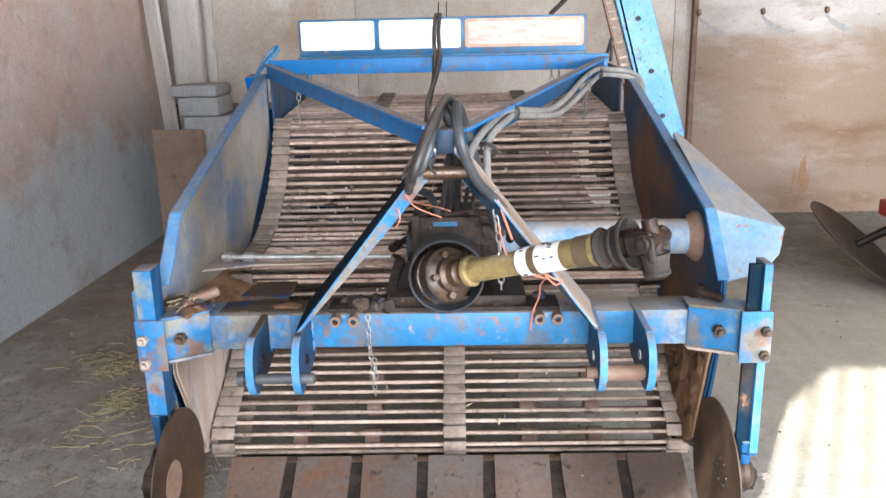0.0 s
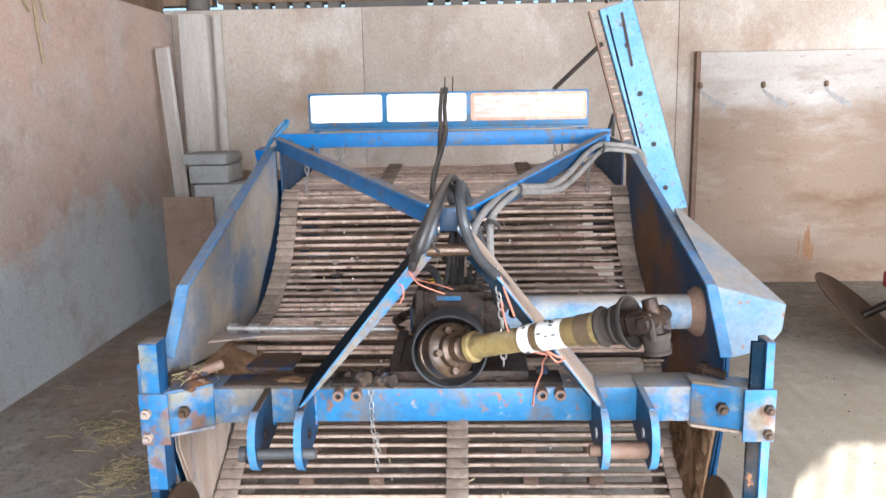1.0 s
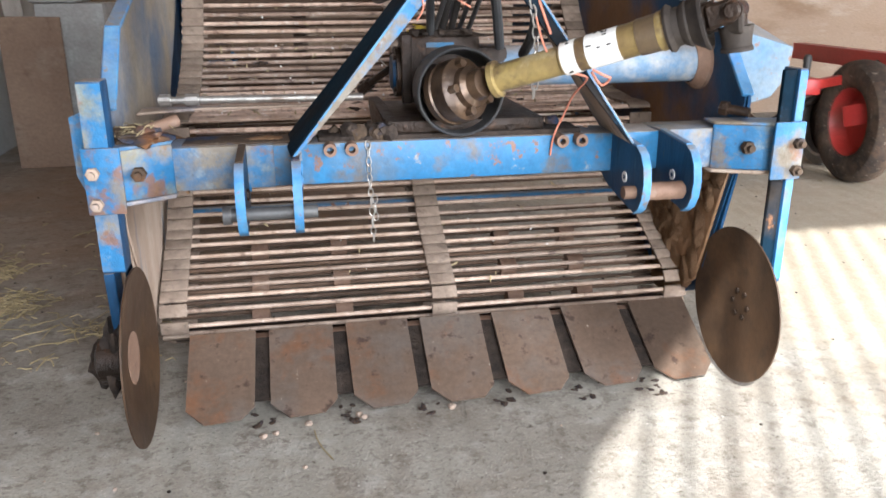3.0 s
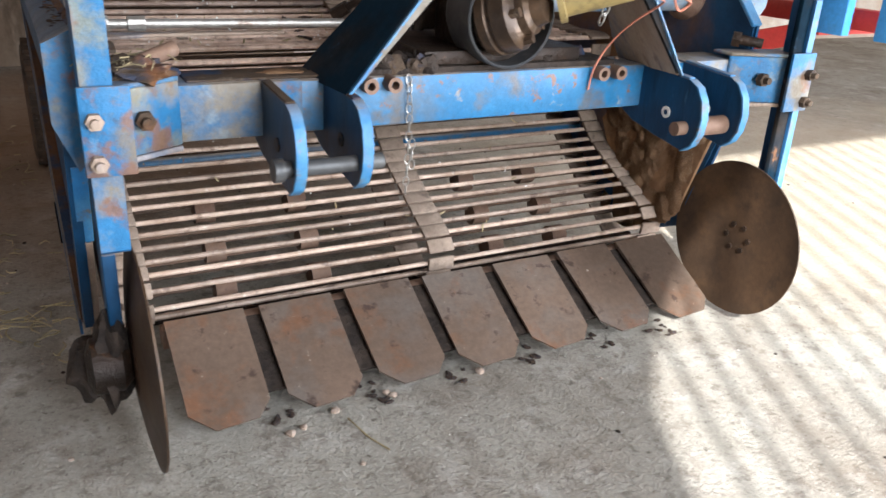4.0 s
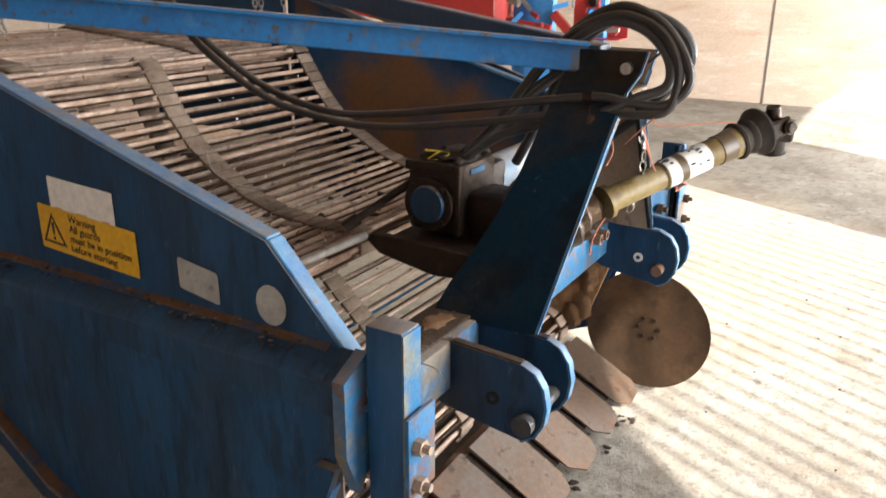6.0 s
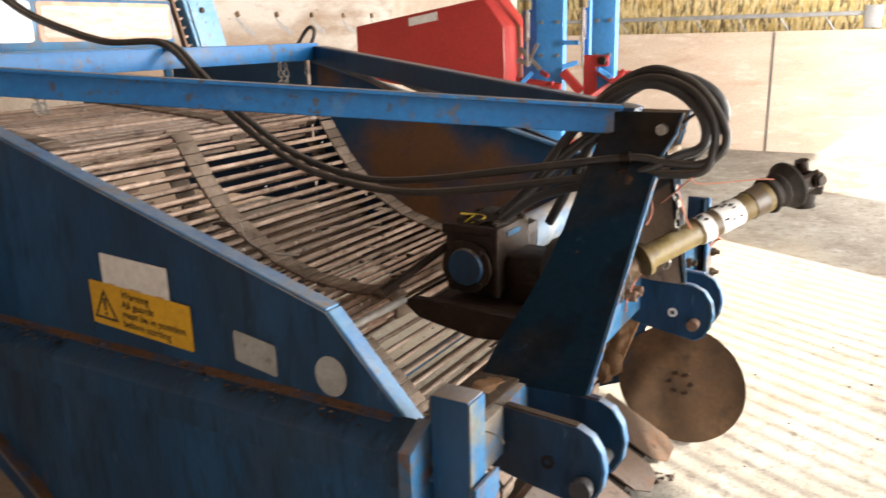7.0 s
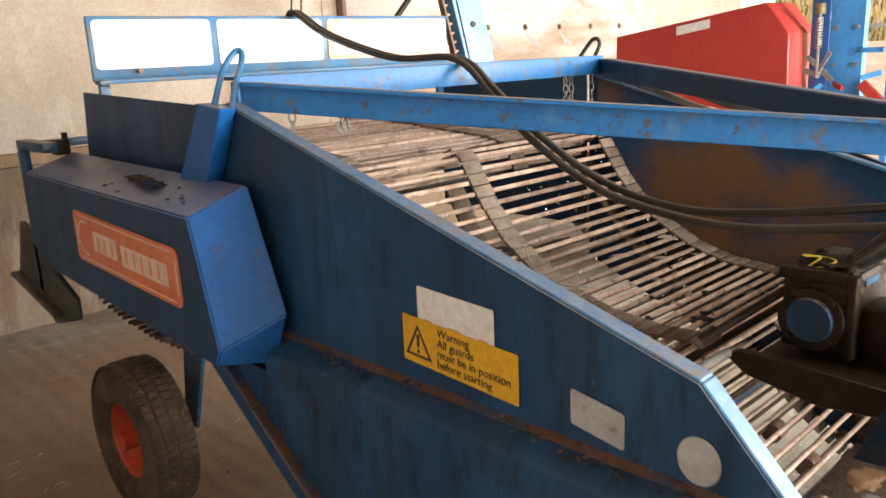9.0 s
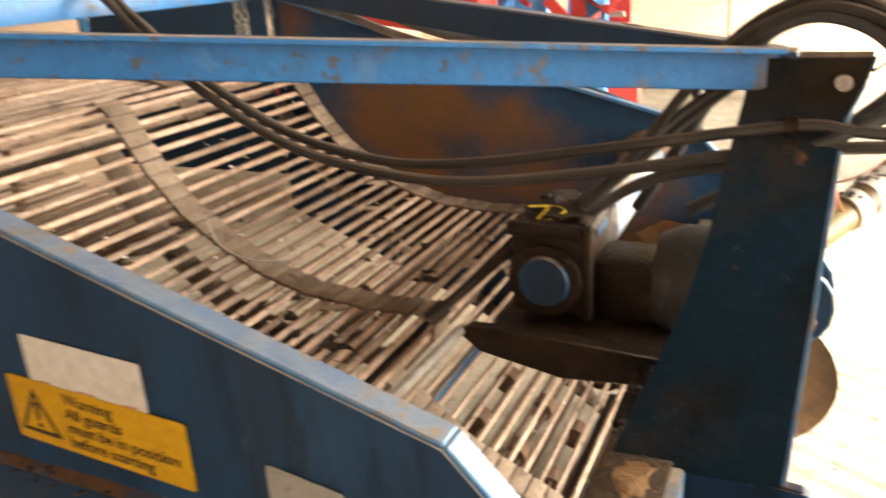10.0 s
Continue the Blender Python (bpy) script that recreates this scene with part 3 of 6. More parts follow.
solid("plinth_rail", bm_box(WL, 0.95, WB - 0.055, WB - 0.0055, PLZ + 0.003, PLZ + 0.07, 0.006), m_timber, "brown timber rail along the top of the plinth", "rail", "structure")
wall_far = solid("wall_right", bm_box(WR, WR + 0.15, WF, WB, 0, 1.29), m_concrete_wall, "low sunlit concrete panel wall", "wall", "structure")
upper_left = solid("wall_left_upper", bm_box(WL - 0.2, WL - 0.06, WF, WB, 2.16, TOP), m_timber, "dark timber boarding above the lining", "wall", "structure")
upper_back = solid("wall_back_upper", join(bm_box(WL - 0.2, -1.925, WB + 0.10, WB + 0.24, 2.245, TOP), bm_box(-1.848, WR + 3, WB + 0.10, WB + 0.24, 2.245, TOP)), m_timber, "timber boarding above the plywood lining", "wall", "structure")
gaps = bmesh.new()
keep_shut = (7, 8, 9, 10, 24, 31, 32)
for i in range(62):
    x = WL + 0.40 + i * 0.137
    strip = bm_box(x, x + (0.137 if i in keep_shut else 0.092), WB + 0.04, WB + 0.14, 2.2, 2.246)
    me = bpy.data.meshes.new("t")
    strip.to_mesh(me)
    strip.free()
    gaps.from_mesh(me)
    bpy.data.meshes.remove(me)
solid("sheet_end_filler", gaps, m_dark, "ends of the corrugated sheet with daylight between", "trim", "structure")
boards_up = []
rng = random.Random(21)
x = -1.84
while x < 6.5:
    w = rng.choice((0.42, 0.55, 0.68))
    boards_up.append((x, w))
    x += w + 0.012
for x, w in boards_up:
    part("board", bm_box(x, x + w, WB + 0.080 - rng.uniform(0, 0.01), WB + 0.098, 2.36, 3.4, 0.003), m_timber, upper_back)
for x in (0.43, 1.58, 4.2):
    part("stud", bm_box(x, x + 0.10, WB + 0.01, WB + 0.078, 2.25, 3.6, 0.004), m_block, upper_back)
ceiling = solid("ceiling", bm_box(WL - 0.2, WR + 3.2, WF - 0.2, WB + 0.3, TOP, TOP + 0.1), m_dark, "dark barn roof sheeting", "ceiling", "structure")
wall_outer = solid("wall_outer", bm_box(WR + 3.0, WR + 3.15, WF, WB, 0, TOP), m_dark, "outer barn wall behind the straw", "wall", "structure")
# unseen front: added corner prism and low right lintel block the sun
wall_front = solid("wall_front", join(bm_box(WL - 0.2, -1.62, WF, WF + 0.15, 0, TOP), bm_box(1.42, 3.5, WF, WF + 0.15, 0, TOP), bm_box(6.8, WR + 3, WF, WF + 0.15, 0, TOP),
                                      bm_prism("y", WF + 0.01, WF + 0.14, [(-1.619, 2.72), (-1.619, 3.849), (-0.98, 3.849)]), bm_box(-1.62, 1.42, WF, WF + 0.15, 3.85, TOP), bm_box(3.5, 6.8, WF, WF + 0.15, 3.1, TOP)), m_timber, "boarded barn front with two open doorways and an added sun-blocking corner", "wall", "structure")

gate = thing("slatted_gate", (-0.95, WF + 0.05, 0.0), "slatted wooden gate leaf in the barn doorway", "gate")
for i in range(27):
    x = -1.52 + i * 0.109
    part("slat", bm_box(x, x + 0.012, WF - 0.040, WF - 0.015, 0.0, 3.84, 0.004), m_timber, gate)
part("rail", bm_box(-1.60, 1.40, WF - 0.065, WF - 0.042, 3.86, 3.94, 0.004), m_timber, gate)

# ---- the potato harvester ----
harvester = thing("potato_harvester", (0.03, 2.9, 0.0), "worn blue elevator potato harvester with rusty web and dirt", "harvester")
XL, XR = -0.755, 0.765          # side plates
XC = 0.035                      # centre line
BY0, BY1, BZ0, BZ1 = 1.885, 2.0, 0.593, 0.688


def bolt(parent, p, axis, r=0.011, length=0.02, mat=m_dust_top):
    d = {"x": Vector((1, 0, 0)), "y": Vector((0, -1, 0)), "-x": Vector((-1, 0, 0)), "z": Vector((0, 0, 1))}[axis]
    p = Vector(p)
    return part("bolt", join(bm_rod(p, p + d * length * 0.55, r * 1.25, 6), bm_rod(p, p + d * length, r * 0.65, 8)), mat, parent)


front_beam = part("front_beam", bm_box(-0.66, 0.70, BY0, BY1, BZ0, BZ1, 0.005), m_blue, harvester, "chipped blue square front beam")
for x0, x1 in ((-0.662, -0.40), (0.53, 0.702)):
    part("beam_end", bm_box(x0, x1, BY0 - 0.0025, BY1 + 0.001, BZ0 - 0.001, BZ1 + 0.002, 0.004), m_blue_worn, front_beam, "beam end with paint worn to tan primer")
part("dirt_layer", bm_box(-0.30, 0.33, BY0 + 0.012, BY1, BZ1 - 0.002, BZ1 + 0.012, 0.004), m_clod, front_beam, "oily soil lying on the beam")
part("beam_soil", bm_box(-0.60, -0.315, BY0 + 0.016, BY1 - 0.004, BZ1 + 0.0005, BZ1 + 0.0065, 0.003), m_dust_top, front_beam, "rust and soil lying on the beam")
for sx in (-0.275, -0.226, 0.272, 0.320):
    part("spacer_tube", join(bm_lathe([(0, 0.008), (0, 0.015), (0.045, 0.015), (0.045, 0.008), (0, 0.008)], (sx, BY0 - 0.028, 0.676), (sx, BY0 + 1, 0.676), 16)), m_rust, front_beam, "rusty tube stub on the beam face")

# hitch lugs
NOSE = [(1.738, 0.681), (1.713, 0.669), (1.695, 0.642), (1.688, 0.606), (1.693, 0.570), (1.708, 0.543), (1.734, 0.526)]
LUG = [(1.998, 0.686), (1.90, 0.692)] + NOSE + [(1.823, 0.540), (1.90, 0.556), (1.998, 0.60)]
for x in (-0.476, -0.360, 0.406, 0.526):
    # dark side paint and pale nose strip hold the front light as colour
    lug = part("hitch_lug", bm_prism("x", x, x + 0.016, LUG, 0.002), m_blue_side, harvester, "blue lower-link lug with worn rounded nose, painted as front-lit")
    part("lug_nose", bm_prism("x", x - 0.0015, x + 0.0175, [(y - 0.0018, z) for y, z in NOSE] + [(y + 0.0035, z) for y, z in NOSE[::-1]]), m_edge, lug)
    part("worn_top", bm_bar((x + 0.008, 1.880, 0.6925), (x + 0.008, 1.740, 0.6825), 0.016, 0.004, 0.001), m_dust_top if x < 0 else m_edge, lug)
    # right holes painted white for the light seen through, left ones dark
    part("hole", bm_lathe([(-0.002, 0.006), (-0.002, 0.013), (0.020, 0.013), (0.020, 0.006)], (x, 1.794, 0.599), (x + 1, 1.794, 0.599), 16), m_grease if x < 0 else m_white, lug, "worn pin hole")
    for k in range(3):
        part("weld_bead", bm_lump((x + 0.018, 1.888, 0.60 + 0.03 * k), (0.006, 0.006, 0.017), 3.1 * k + x, 0.4, 2), m_blue_worn, lug)
part("hitch_pin", join(bm_rod((-0.500, 1.722, 0.576), (-0.312, 1.722, 0.576), 0.014, 16), bm_rod((-0.507, 1.722, 0.576), (-0.490, 1.722, 0.576), 0.02, 16)), m_shield, harvester, "dark lower-link pin")
part("hitch_pin", join(bm_rod((0.378, 1.735, 0.577), (0.560, 1.735, 0.577), 0.015, 16), bm_rod((0.428, 1.735, 0.577), (0.521, 1.735, 0.577), 0.021, 16)), m_rust, harvester, "rusty lower-link pin")

# A-frame: a web plate with a tapering front flange on each side
MAST = [(0.684, 1.767, 1.985), (0.74, 1.762, 1.968), (0.80, 1.757, 1.940), (0.87, 1.751, 1.914), (0.95, 1.745, 1.895), (1.04, 1.738, 1.884), (1.10, 1.731, 1.874), (1.14, 1.712, 1.868), (1.182, 1.700, 1.866)]


def loft(rows):
    """A closed skin over rows of four corners."""
    bm = bmesh.new()
    rings = [[bm.verts.new(c) for c in row] for row in rows]
    for a, b in zip(rings, rings[1:]):
        for k in range(4):
            bm.faces.new((a[k], a[(k + 1) % 4], b[(k + 1) % 4], b[k]))
    bm.faces.new(rings[0])
    bm.faces.new(rings[-1])
    bmesh.ops.recalc_face_normals(bm, faces=bm.faces)
    return bm


for s, x0, x1 in ((-1, -0.362, -0.006), (1, 0.412, 0.070)):
    t = 0.012 * s
    web_rows, flange_rows = [], []
    for z, yf, yb in MAST:
        k = min(1.0, (z - 0.684) / 0.456)
        x = x0 + (x1 - x0) * k
        back = x + 0.014 * s * (1 - 0.6 * k)
        web_rows.append([(back, yb, z), (x, yf, z), (x - t, yf, z), (back - t, yb, z)])
        w = 0.004 + 0.026 * min(1.0, 1.5 * k)
        if z < 1.12:
            f = Vector((x - t * 0.5, yf - 0.001, z))
            g = f + w * Vector((-0.79 * s, 0.06, -0.60))
            flange_rows.append([f, g, g + Vector((0, 0.009, 0)), f + Vector((0, 0.009, 0))])
    # left plate and right flange take m_leg, with their shade in the colour
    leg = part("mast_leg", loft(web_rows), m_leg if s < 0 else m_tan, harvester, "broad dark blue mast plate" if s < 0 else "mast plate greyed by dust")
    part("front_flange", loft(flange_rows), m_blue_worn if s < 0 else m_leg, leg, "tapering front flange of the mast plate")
    edge = [Vector((r[1][0] - t / 2, r[1][1] - 0.002, r[1][2])) for r in web_rows]
    part("worn_edge", join(*[bm_bar(a, b, 0.0085, 0.004, 0) for a, b in zip(edge, edge[1:])]), m_edge, leg, "paint worn off along the front edge")
    part("hole", bm_rod((x1 - 0.016, 1.737, 1.148), (x1 + 0.017, 1.737, 1.148), 0.012, 14), m_steel, leg)
part("top_link_pin", bm_rod((-0.02, 1.735, 1.095), (0.085, 1.735, 1.095), 0.016, 14), m_bronze, harvester, "brown steel top-link pin")
part("mast_bracket", bm_box(0.0, 0.066, 1.80, 1.865, 1.13, 1.19, 0.004), m_blue_side, harvester)

# stays from the rear corners to the mast head
for a, b in (((-0.725, 3.20, 1.291), (0.002, 1.83, 1.164)), ((0.660, 3.20, 1.293), (0.060, 1.83, 1.156))):
    # right stay: shade of its inner side put in by the darker paint
    paint = m_stay if a[0] < 0 else m_blue_side
    stay = part("stay_bar", bm_bar(a, b, 0.012, 0.062, 0.002), paint, harvester, "long blue angle-iron stay")
    d = (Vector(b) - Vector(a)).normalized()
    u = d.cross(Vector((0, 0, 1))).normalized() * (1 if a[0] < 0 else -1)
    part("top_flange", bm_bar(Vector(a) + d * 0.05 + u * 0.014 + Vector((0, 0, 0.029)), Vector(b) + u * 0.014 + Vector((0, 0, 0.029)), 0.034, 0.008, 0.001), m_stay, stay, "dusty upper flange of the stay")
cross = part("rear_cross_bar", bm_box(-0.725, 0.67, 3.175, 3.187, 1.272, 1.332, 0.002), m_stay, harvester, "blue angle-iron cross bar")
part("top_flange", bm_box(-0.725, 0.67, 3.1872, 3.235, 1.324, 1.332, 0.001), m_blue, cross)

# side plates
PL_TOP = [(1.90, 0.775), (2.05, 0.938), (3.17, 1.275)]
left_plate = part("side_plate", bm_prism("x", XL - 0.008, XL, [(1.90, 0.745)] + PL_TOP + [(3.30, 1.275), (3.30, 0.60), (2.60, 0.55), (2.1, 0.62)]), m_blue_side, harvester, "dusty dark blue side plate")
part("inner_lining", bm_prism("x", XL + 0.002, XL + 0.005, [(1.905, 0.70), (1.905, 0.775), (2.053, 0.934), (3.17, 1.270), (3.26, 1.27), (3.26, 1.00), (2.75, 0.62), (2.3, 0.4)]), m_inner_left, left_plate, "scuffed pale inner face")
for a, b in zip(PL_TOP, PL_TOP[1:]):
    part("top_edge", bm_bar((XL + 0.012, *a), (XL + 0.012, *b), 0.034, 0.010, 0.002), m_edge, left_plate, "chipped light blue folded edge")
skirt = part("ledge", bm_prism("y", 1.89, 3.02, [(XL - 0.004, 0.792), (XL - 0.052, 0.768), (XL - 0.060, 0.758), (XL - 0.060, 0.705), (XL - 0.040, 0.695), (XL - 0.004, 0.700)]), m_panel, harvester, "folded blue ledge along the side plate")
part("ledge_dirt", bm_prism("y", 1.93, 3.01, [(XL - 0.006, 0.7965), (XL - 0.013, 0.7915), (XL - 0.019, 0.7870), (XL - 0.018, 0.780), (XL - 0.006, 0.790)]), m_railrust, skirt, "rust and soil lying on the ledge")
part("ledge_end", bm_prism("y", 1.866, 1.888, [(XL - 0.002, 0.795), (XL - 0.062, 0.766), (XL - 0.062, 0.64), (XL - 0.030, 0.56), (XL - 0.002, 0.60)]), m_blue_worn, skirt)
LOW = [(1.90, 0.69), (3.28, 0.69), (2.67, 0.262), (2.30, 0.145), (2.09, 0.150), (2.05, 0.20), (1.92, 0.55)]
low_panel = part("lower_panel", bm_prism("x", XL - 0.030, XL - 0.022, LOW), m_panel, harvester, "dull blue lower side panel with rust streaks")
part("front_fold", bm_prism("x", XL - 0.050, XL - 0.032, [(1.90, 0.60), (1.94, 0.60), (2.12, 0.175), (2.05, 0.185)]), m_blue_side, low_panel, "bent front edge of the panel")
RAIL = [Vector((XL - 0.040, 3.26, 0.700)), Vector((XL - 0.040, 2.68, 0.290)), Vector((XL - 0.040, 2.30, 0.165)), Vector((XL - 0.040, 2.14, 0.158))]
for p, q in zip(RAIL, RAIL[1:]):
    part("edge_rail", bm_bar(p, q, 0.024, 0.009, 0.001), m_railrust, low_panel, "rusty angle rail along the lower edge")
    part("edge_web", bm_bar(p + Vector((-0.014, 0.010, -0.020)), q + Vector((-0.014, 0.010, -0.020)), 0.006, 0.038, 0.001), m_blue_side, low_panel)
# pale strip paints in the highlight along the panel's front-facing edge
part("front_lip", bm_bar((XL - 0.030, 1.917, 0.555), (XL - 0.030, 1.978, 0.396), 0.026, 0.006, 0.001), m_edge, low_panel, "worn front lip of the panel with its highlight painted in")
part("front_lip", bm_bar((XL - 0.030, 1.979, 0.393), (XL - 0.030, 2.072, 0.150), 0.020, 0.006, 0.001), m_tan, low_panel, "soil-dusted lower part of the lip")
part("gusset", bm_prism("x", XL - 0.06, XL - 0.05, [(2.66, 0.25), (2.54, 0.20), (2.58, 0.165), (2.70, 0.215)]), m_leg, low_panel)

PR_TOP = [(1.90, 0.765), (2.05, 0.924), (3.29, 1.270)]
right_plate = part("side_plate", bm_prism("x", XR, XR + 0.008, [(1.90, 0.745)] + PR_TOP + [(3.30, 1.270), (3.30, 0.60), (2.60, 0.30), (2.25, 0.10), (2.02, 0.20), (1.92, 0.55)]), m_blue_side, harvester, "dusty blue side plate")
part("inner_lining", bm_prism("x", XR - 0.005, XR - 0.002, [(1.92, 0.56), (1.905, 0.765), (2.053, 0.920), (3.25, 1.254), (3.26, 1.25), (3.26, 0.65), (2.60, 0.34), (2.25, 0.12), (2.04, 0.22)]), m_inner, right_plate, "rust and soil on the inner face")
for a, b in zip(PR_TOP, PR_TOP[1:]):
    part("top_edge", bm_bar((XR - 0.001, *a), (XR - 0.001, *b), 0.032, 0.010, 0.002), m_edge, right_plate, "chipped light blue folded edge")

part("soil_crust", bm_prism("x", XR - 0.014, XR - 0.0055, [(1.935, 0.555), (1.94, 0.64), (2.10, 0.66), (2.30, 0.55), (2.42, 0.42), (2.30, 0.20), (2.20, 0.12), (2.05, 0.22)], 0.003), m_soil, right_plate, "brown dried soil caked on the inside")
rng = random.Random(41)
cake_me = [mesh_of("soil_cake", bm_lump((0, 0, 0), (0.012, 1, 1.3), k * 1.3, 0.7, 2), m_soil) for k in range(6)]
for k in range(90):
    y, z = rng.uniform(1.95, 2.36), rng.uniform(0.14, 0.64)
    if z < 0.66 - 0.25 * max(0, y - 2.1) / 0.3 and z > 0.55 - (y - 1.95) * 2.6:
        r = rng.uniform(0.012, 0.040)
        piece("soil_cake", cake_me[k % 6], right_plate, (XR - 0.014, y, z)).scale = (1, r, r)
part("soil_crust", bm_prism("x", XL + 0.0055, XL + 0.012, [(1.93, 0.50), (1.93, 0.66), (2.12, 0.68), (2.42, 0.50), (2.30, 0.24), (2.10, 0.17)], 0.003), m_tan, left_plate, "dry soil dust on the inside")
part("inner_panel", bm_prism("x", XL + 0.001, XL + 0.005, [(1.925, 0.50), (1.925, 0.72), (2.6, 0.60), (2.50, 0.30), (2.20, 0.12), (2.09, 0.16)]), m_tan, left_plate)

# drive guard outside the right plate
guard = part("chain_guard", join(bm_prism("y", 2.06, 2.072, [(0.775, 0.925), (0.98, 0.868), (0.972, 0.79), (0.93, 0.735), (0.80, 0.70), (0.775, 0.74)], 0.003)), m_guard, harvester, "pale chipped blue chain guard")
bm = bmesh.new()
secs = []
for y, sec in ((2.072, ((0.776, 0.925), (0.98, 0.868), (0.972, 0.79), (0.93, 0.735))), (2.29, ((0.776, 1.005), (0.893, 0.969), (0.886, 0.90), (0.86, 0.86))), (2.53, ((0.776, 1.085), (0.795, 1.082), (0.795, 1.03), (0.79, 1.0)))):
    secs.append([bm.verts.new((x, y, z)) for x, z in sec])
for a, b in zip(secs, secs[1:]):
    for k in range(3):
        bm.faces.new((a[k], a[k + 1], b[k + 1], b[k]))
bm.faces.new(secs[-1])
bmesh.ops.recalc_face_normals(bm, faces=bm.faces)
bmesh.ops.solidify(bm, geom=bm.faces[:], thickness=0.004)
part("cover", bm, m_guard, guard, "dusty sloping top of the guard")

# lifting eyes
part("lifting_eye", bm_hose([(-0.782, 3.190, 1.255), (-0.738, 3.214, 1.335), (-0.697, 3.228, 1.380), (-0.680, 3.220, 1.386), (-0.688, 3.208, 1.362), (-0.728, 3.172, 1.318), (-0.768, 3.135, 1.262)], 0.007, 8, 6), m_blue, harvester, "bent blue steel lifting eye")
part("lifting_eye", bm_hose([(0.678, 3.30, 1.30), (0.69, 3.255, 1.365), (0.69, 3.225, 1.388), (0.69, 3.205, 1.375), (0.69, 3.215, 1.345), (0.696, 3.25, 1.30)], 0.007, 8, 6), m_black, harvester, "bent black steel lifting eye")
part("eye_bracket", bm_prism("x", -0.803, XL - 0.009, [(3.118, 1.268), (3.212, 1.280), (3.345, 1.10), (3.315, 1.082), (3.222, 1.085)], 0.003), m_blue_cover, harvester, "bright blue folded bracket below the lifting eye")

# side box with badge
OUT = [(3.106, 1.058), (4.10, 1.078), (4.12, 0.86), (4.00, 0.80), (3.055, 0.745), (3.030, 0.782)]
INN = [(3.062, 1.112), (4.10, 1.122), (4.12, 0.84), (4.00, 0.80), (3.015, 0.728), (2.955, 0.850)]
bm = bmesh.new()
a = [bm.verts.new((-0.912, y, z)) for y, z in OUT]
b = [bm.verts.new((XL - 0.034 if y < 3.1 else XL - 0.010, y, z)) for y, z in INN]
bm.faces.new(a)
bm.faces.new(b[::-1])
for i in range(6):
    bm.faces.new((a[i], b[i], b[(i + 1) % 6], a[(i + 1) % 6]))
bmesh.ops.recalc_face_normals(bm, faces=bm.faces)
bmesh.ops.bevel(bm, geom=bm.edges[:], offset=0.004, segments=2, affect="EDGES")
drive_box = part("drive_cover", bm, m_blue_cover, harvester, "folded blue drive cover with a faded orange badge")
# the outer face alone takes the darker side paint, picked by its facing
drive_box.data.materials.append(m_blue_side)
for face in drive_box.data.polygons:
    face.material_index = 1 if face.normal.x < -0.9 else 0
for k, (y, w) in enumerate(((3.40, 0.050), (3.46, 0.062), (3.52, 0.045))):
    part("dry_trash", bm_lump((-0.845 + 0.012 * k, y, 1.094), (0.020, w, 0.008), 4.4 * k, 0.7, 3), m_dust_top, drive_box, "dry soil and leaf trash on the cover")


def rounded(w, h, r, n=5):
    out = []
    for cx, cy, a0 in ((w / 2 - r, h / 2 - r, 0), (-w / 2 + r, h / 2 - r, 90), (-w / 2 + r, -h / 2 + r, 180), (w / 2 - r, -h / 2 + r, 270)):
        out += [(cx + r * math.cos(radians(a0 + 90 * k / n)), cy + r * math.sin(radians(a0 + 90 * k / n))) for k in range(n + 1)]
    return out


def on_side(x, cy, cz, dip, pts):
    """Outline pairs (along, up) laid on a plate that faces -x; along runs towards the front (-y) and dips."""
    s = math.tan(radians(dip))
    return [(cy - u, cz + v - u * s) for u, v in pts]


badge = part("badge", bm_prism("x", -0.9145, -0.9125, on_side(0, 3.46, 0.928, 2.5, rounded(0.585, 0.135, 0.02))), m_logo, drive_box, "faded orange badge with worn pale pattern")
inner_r = rounded(0.555, 0.110, 0.016)
outer_r = rounded(0.562, 0.117, 0.018)
for i in range(len(inner_r)):
    j = (i + 1) % len(inner_r)
    if math.dist(outer_r[i], outer_r[j]) > 0.02:
        q = [outer_r[i], outer_r[j], inner_r[j], inner_r[i]]
        part("badge_line", bm_prism("x", -0.9156, -0.9142, on_side(0, 3.46, 0.928, 2.5, q)), m_logo_pale, badge)
# worn pale bars and a toothed ring: the badge's pattern
for i in range(11):
    a = radians(80 + i * 20)
    c = (-0.225 + 0.044 * math.cos(a), 0.044 * math.sin(a))
    part("badge_tooth", bm_prism("x", -0.9156, -0.9142, on_side(0, 3.46, 0.928, 2.5, [(c[0] + 0.007 * math.cos(b), c[1] + 0.007 * math.sin(b)) for b in (a - 0.9, a + 0.9, a + 2.2, a - 2.2)])), m_logo_pale, badge)
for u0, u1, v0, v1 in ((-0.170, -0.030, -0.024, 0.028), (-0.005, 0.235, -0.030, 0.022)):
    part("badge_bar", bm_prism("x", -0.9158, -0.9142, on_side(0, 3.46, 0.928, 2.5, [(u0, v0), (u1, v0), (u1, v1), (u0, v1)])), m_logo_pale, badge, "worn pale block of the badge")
for k in range(9):
    u = -0.145 + 0.042 * k
    part("badge_groove", bm_prism("x", -0.9164, -0.9150, on_side(0, 3.46, 0.928, 2.5, [(u, -0.020), (u + 0.007, -0.020), (u + 0.007, 0.016), (u, 0.016)])), m_logo, badge)

# hopper sides at the rear
part("rear_side_plate", bm_prism("x", -0.742, -0.734, [(3.30, 1.268), (4.02, 1.297), (4.05, 1.10), (4.05, 0.72), (3.30, 0.72)]), m_blue_side, harvester, "dusty blue rear side plate")
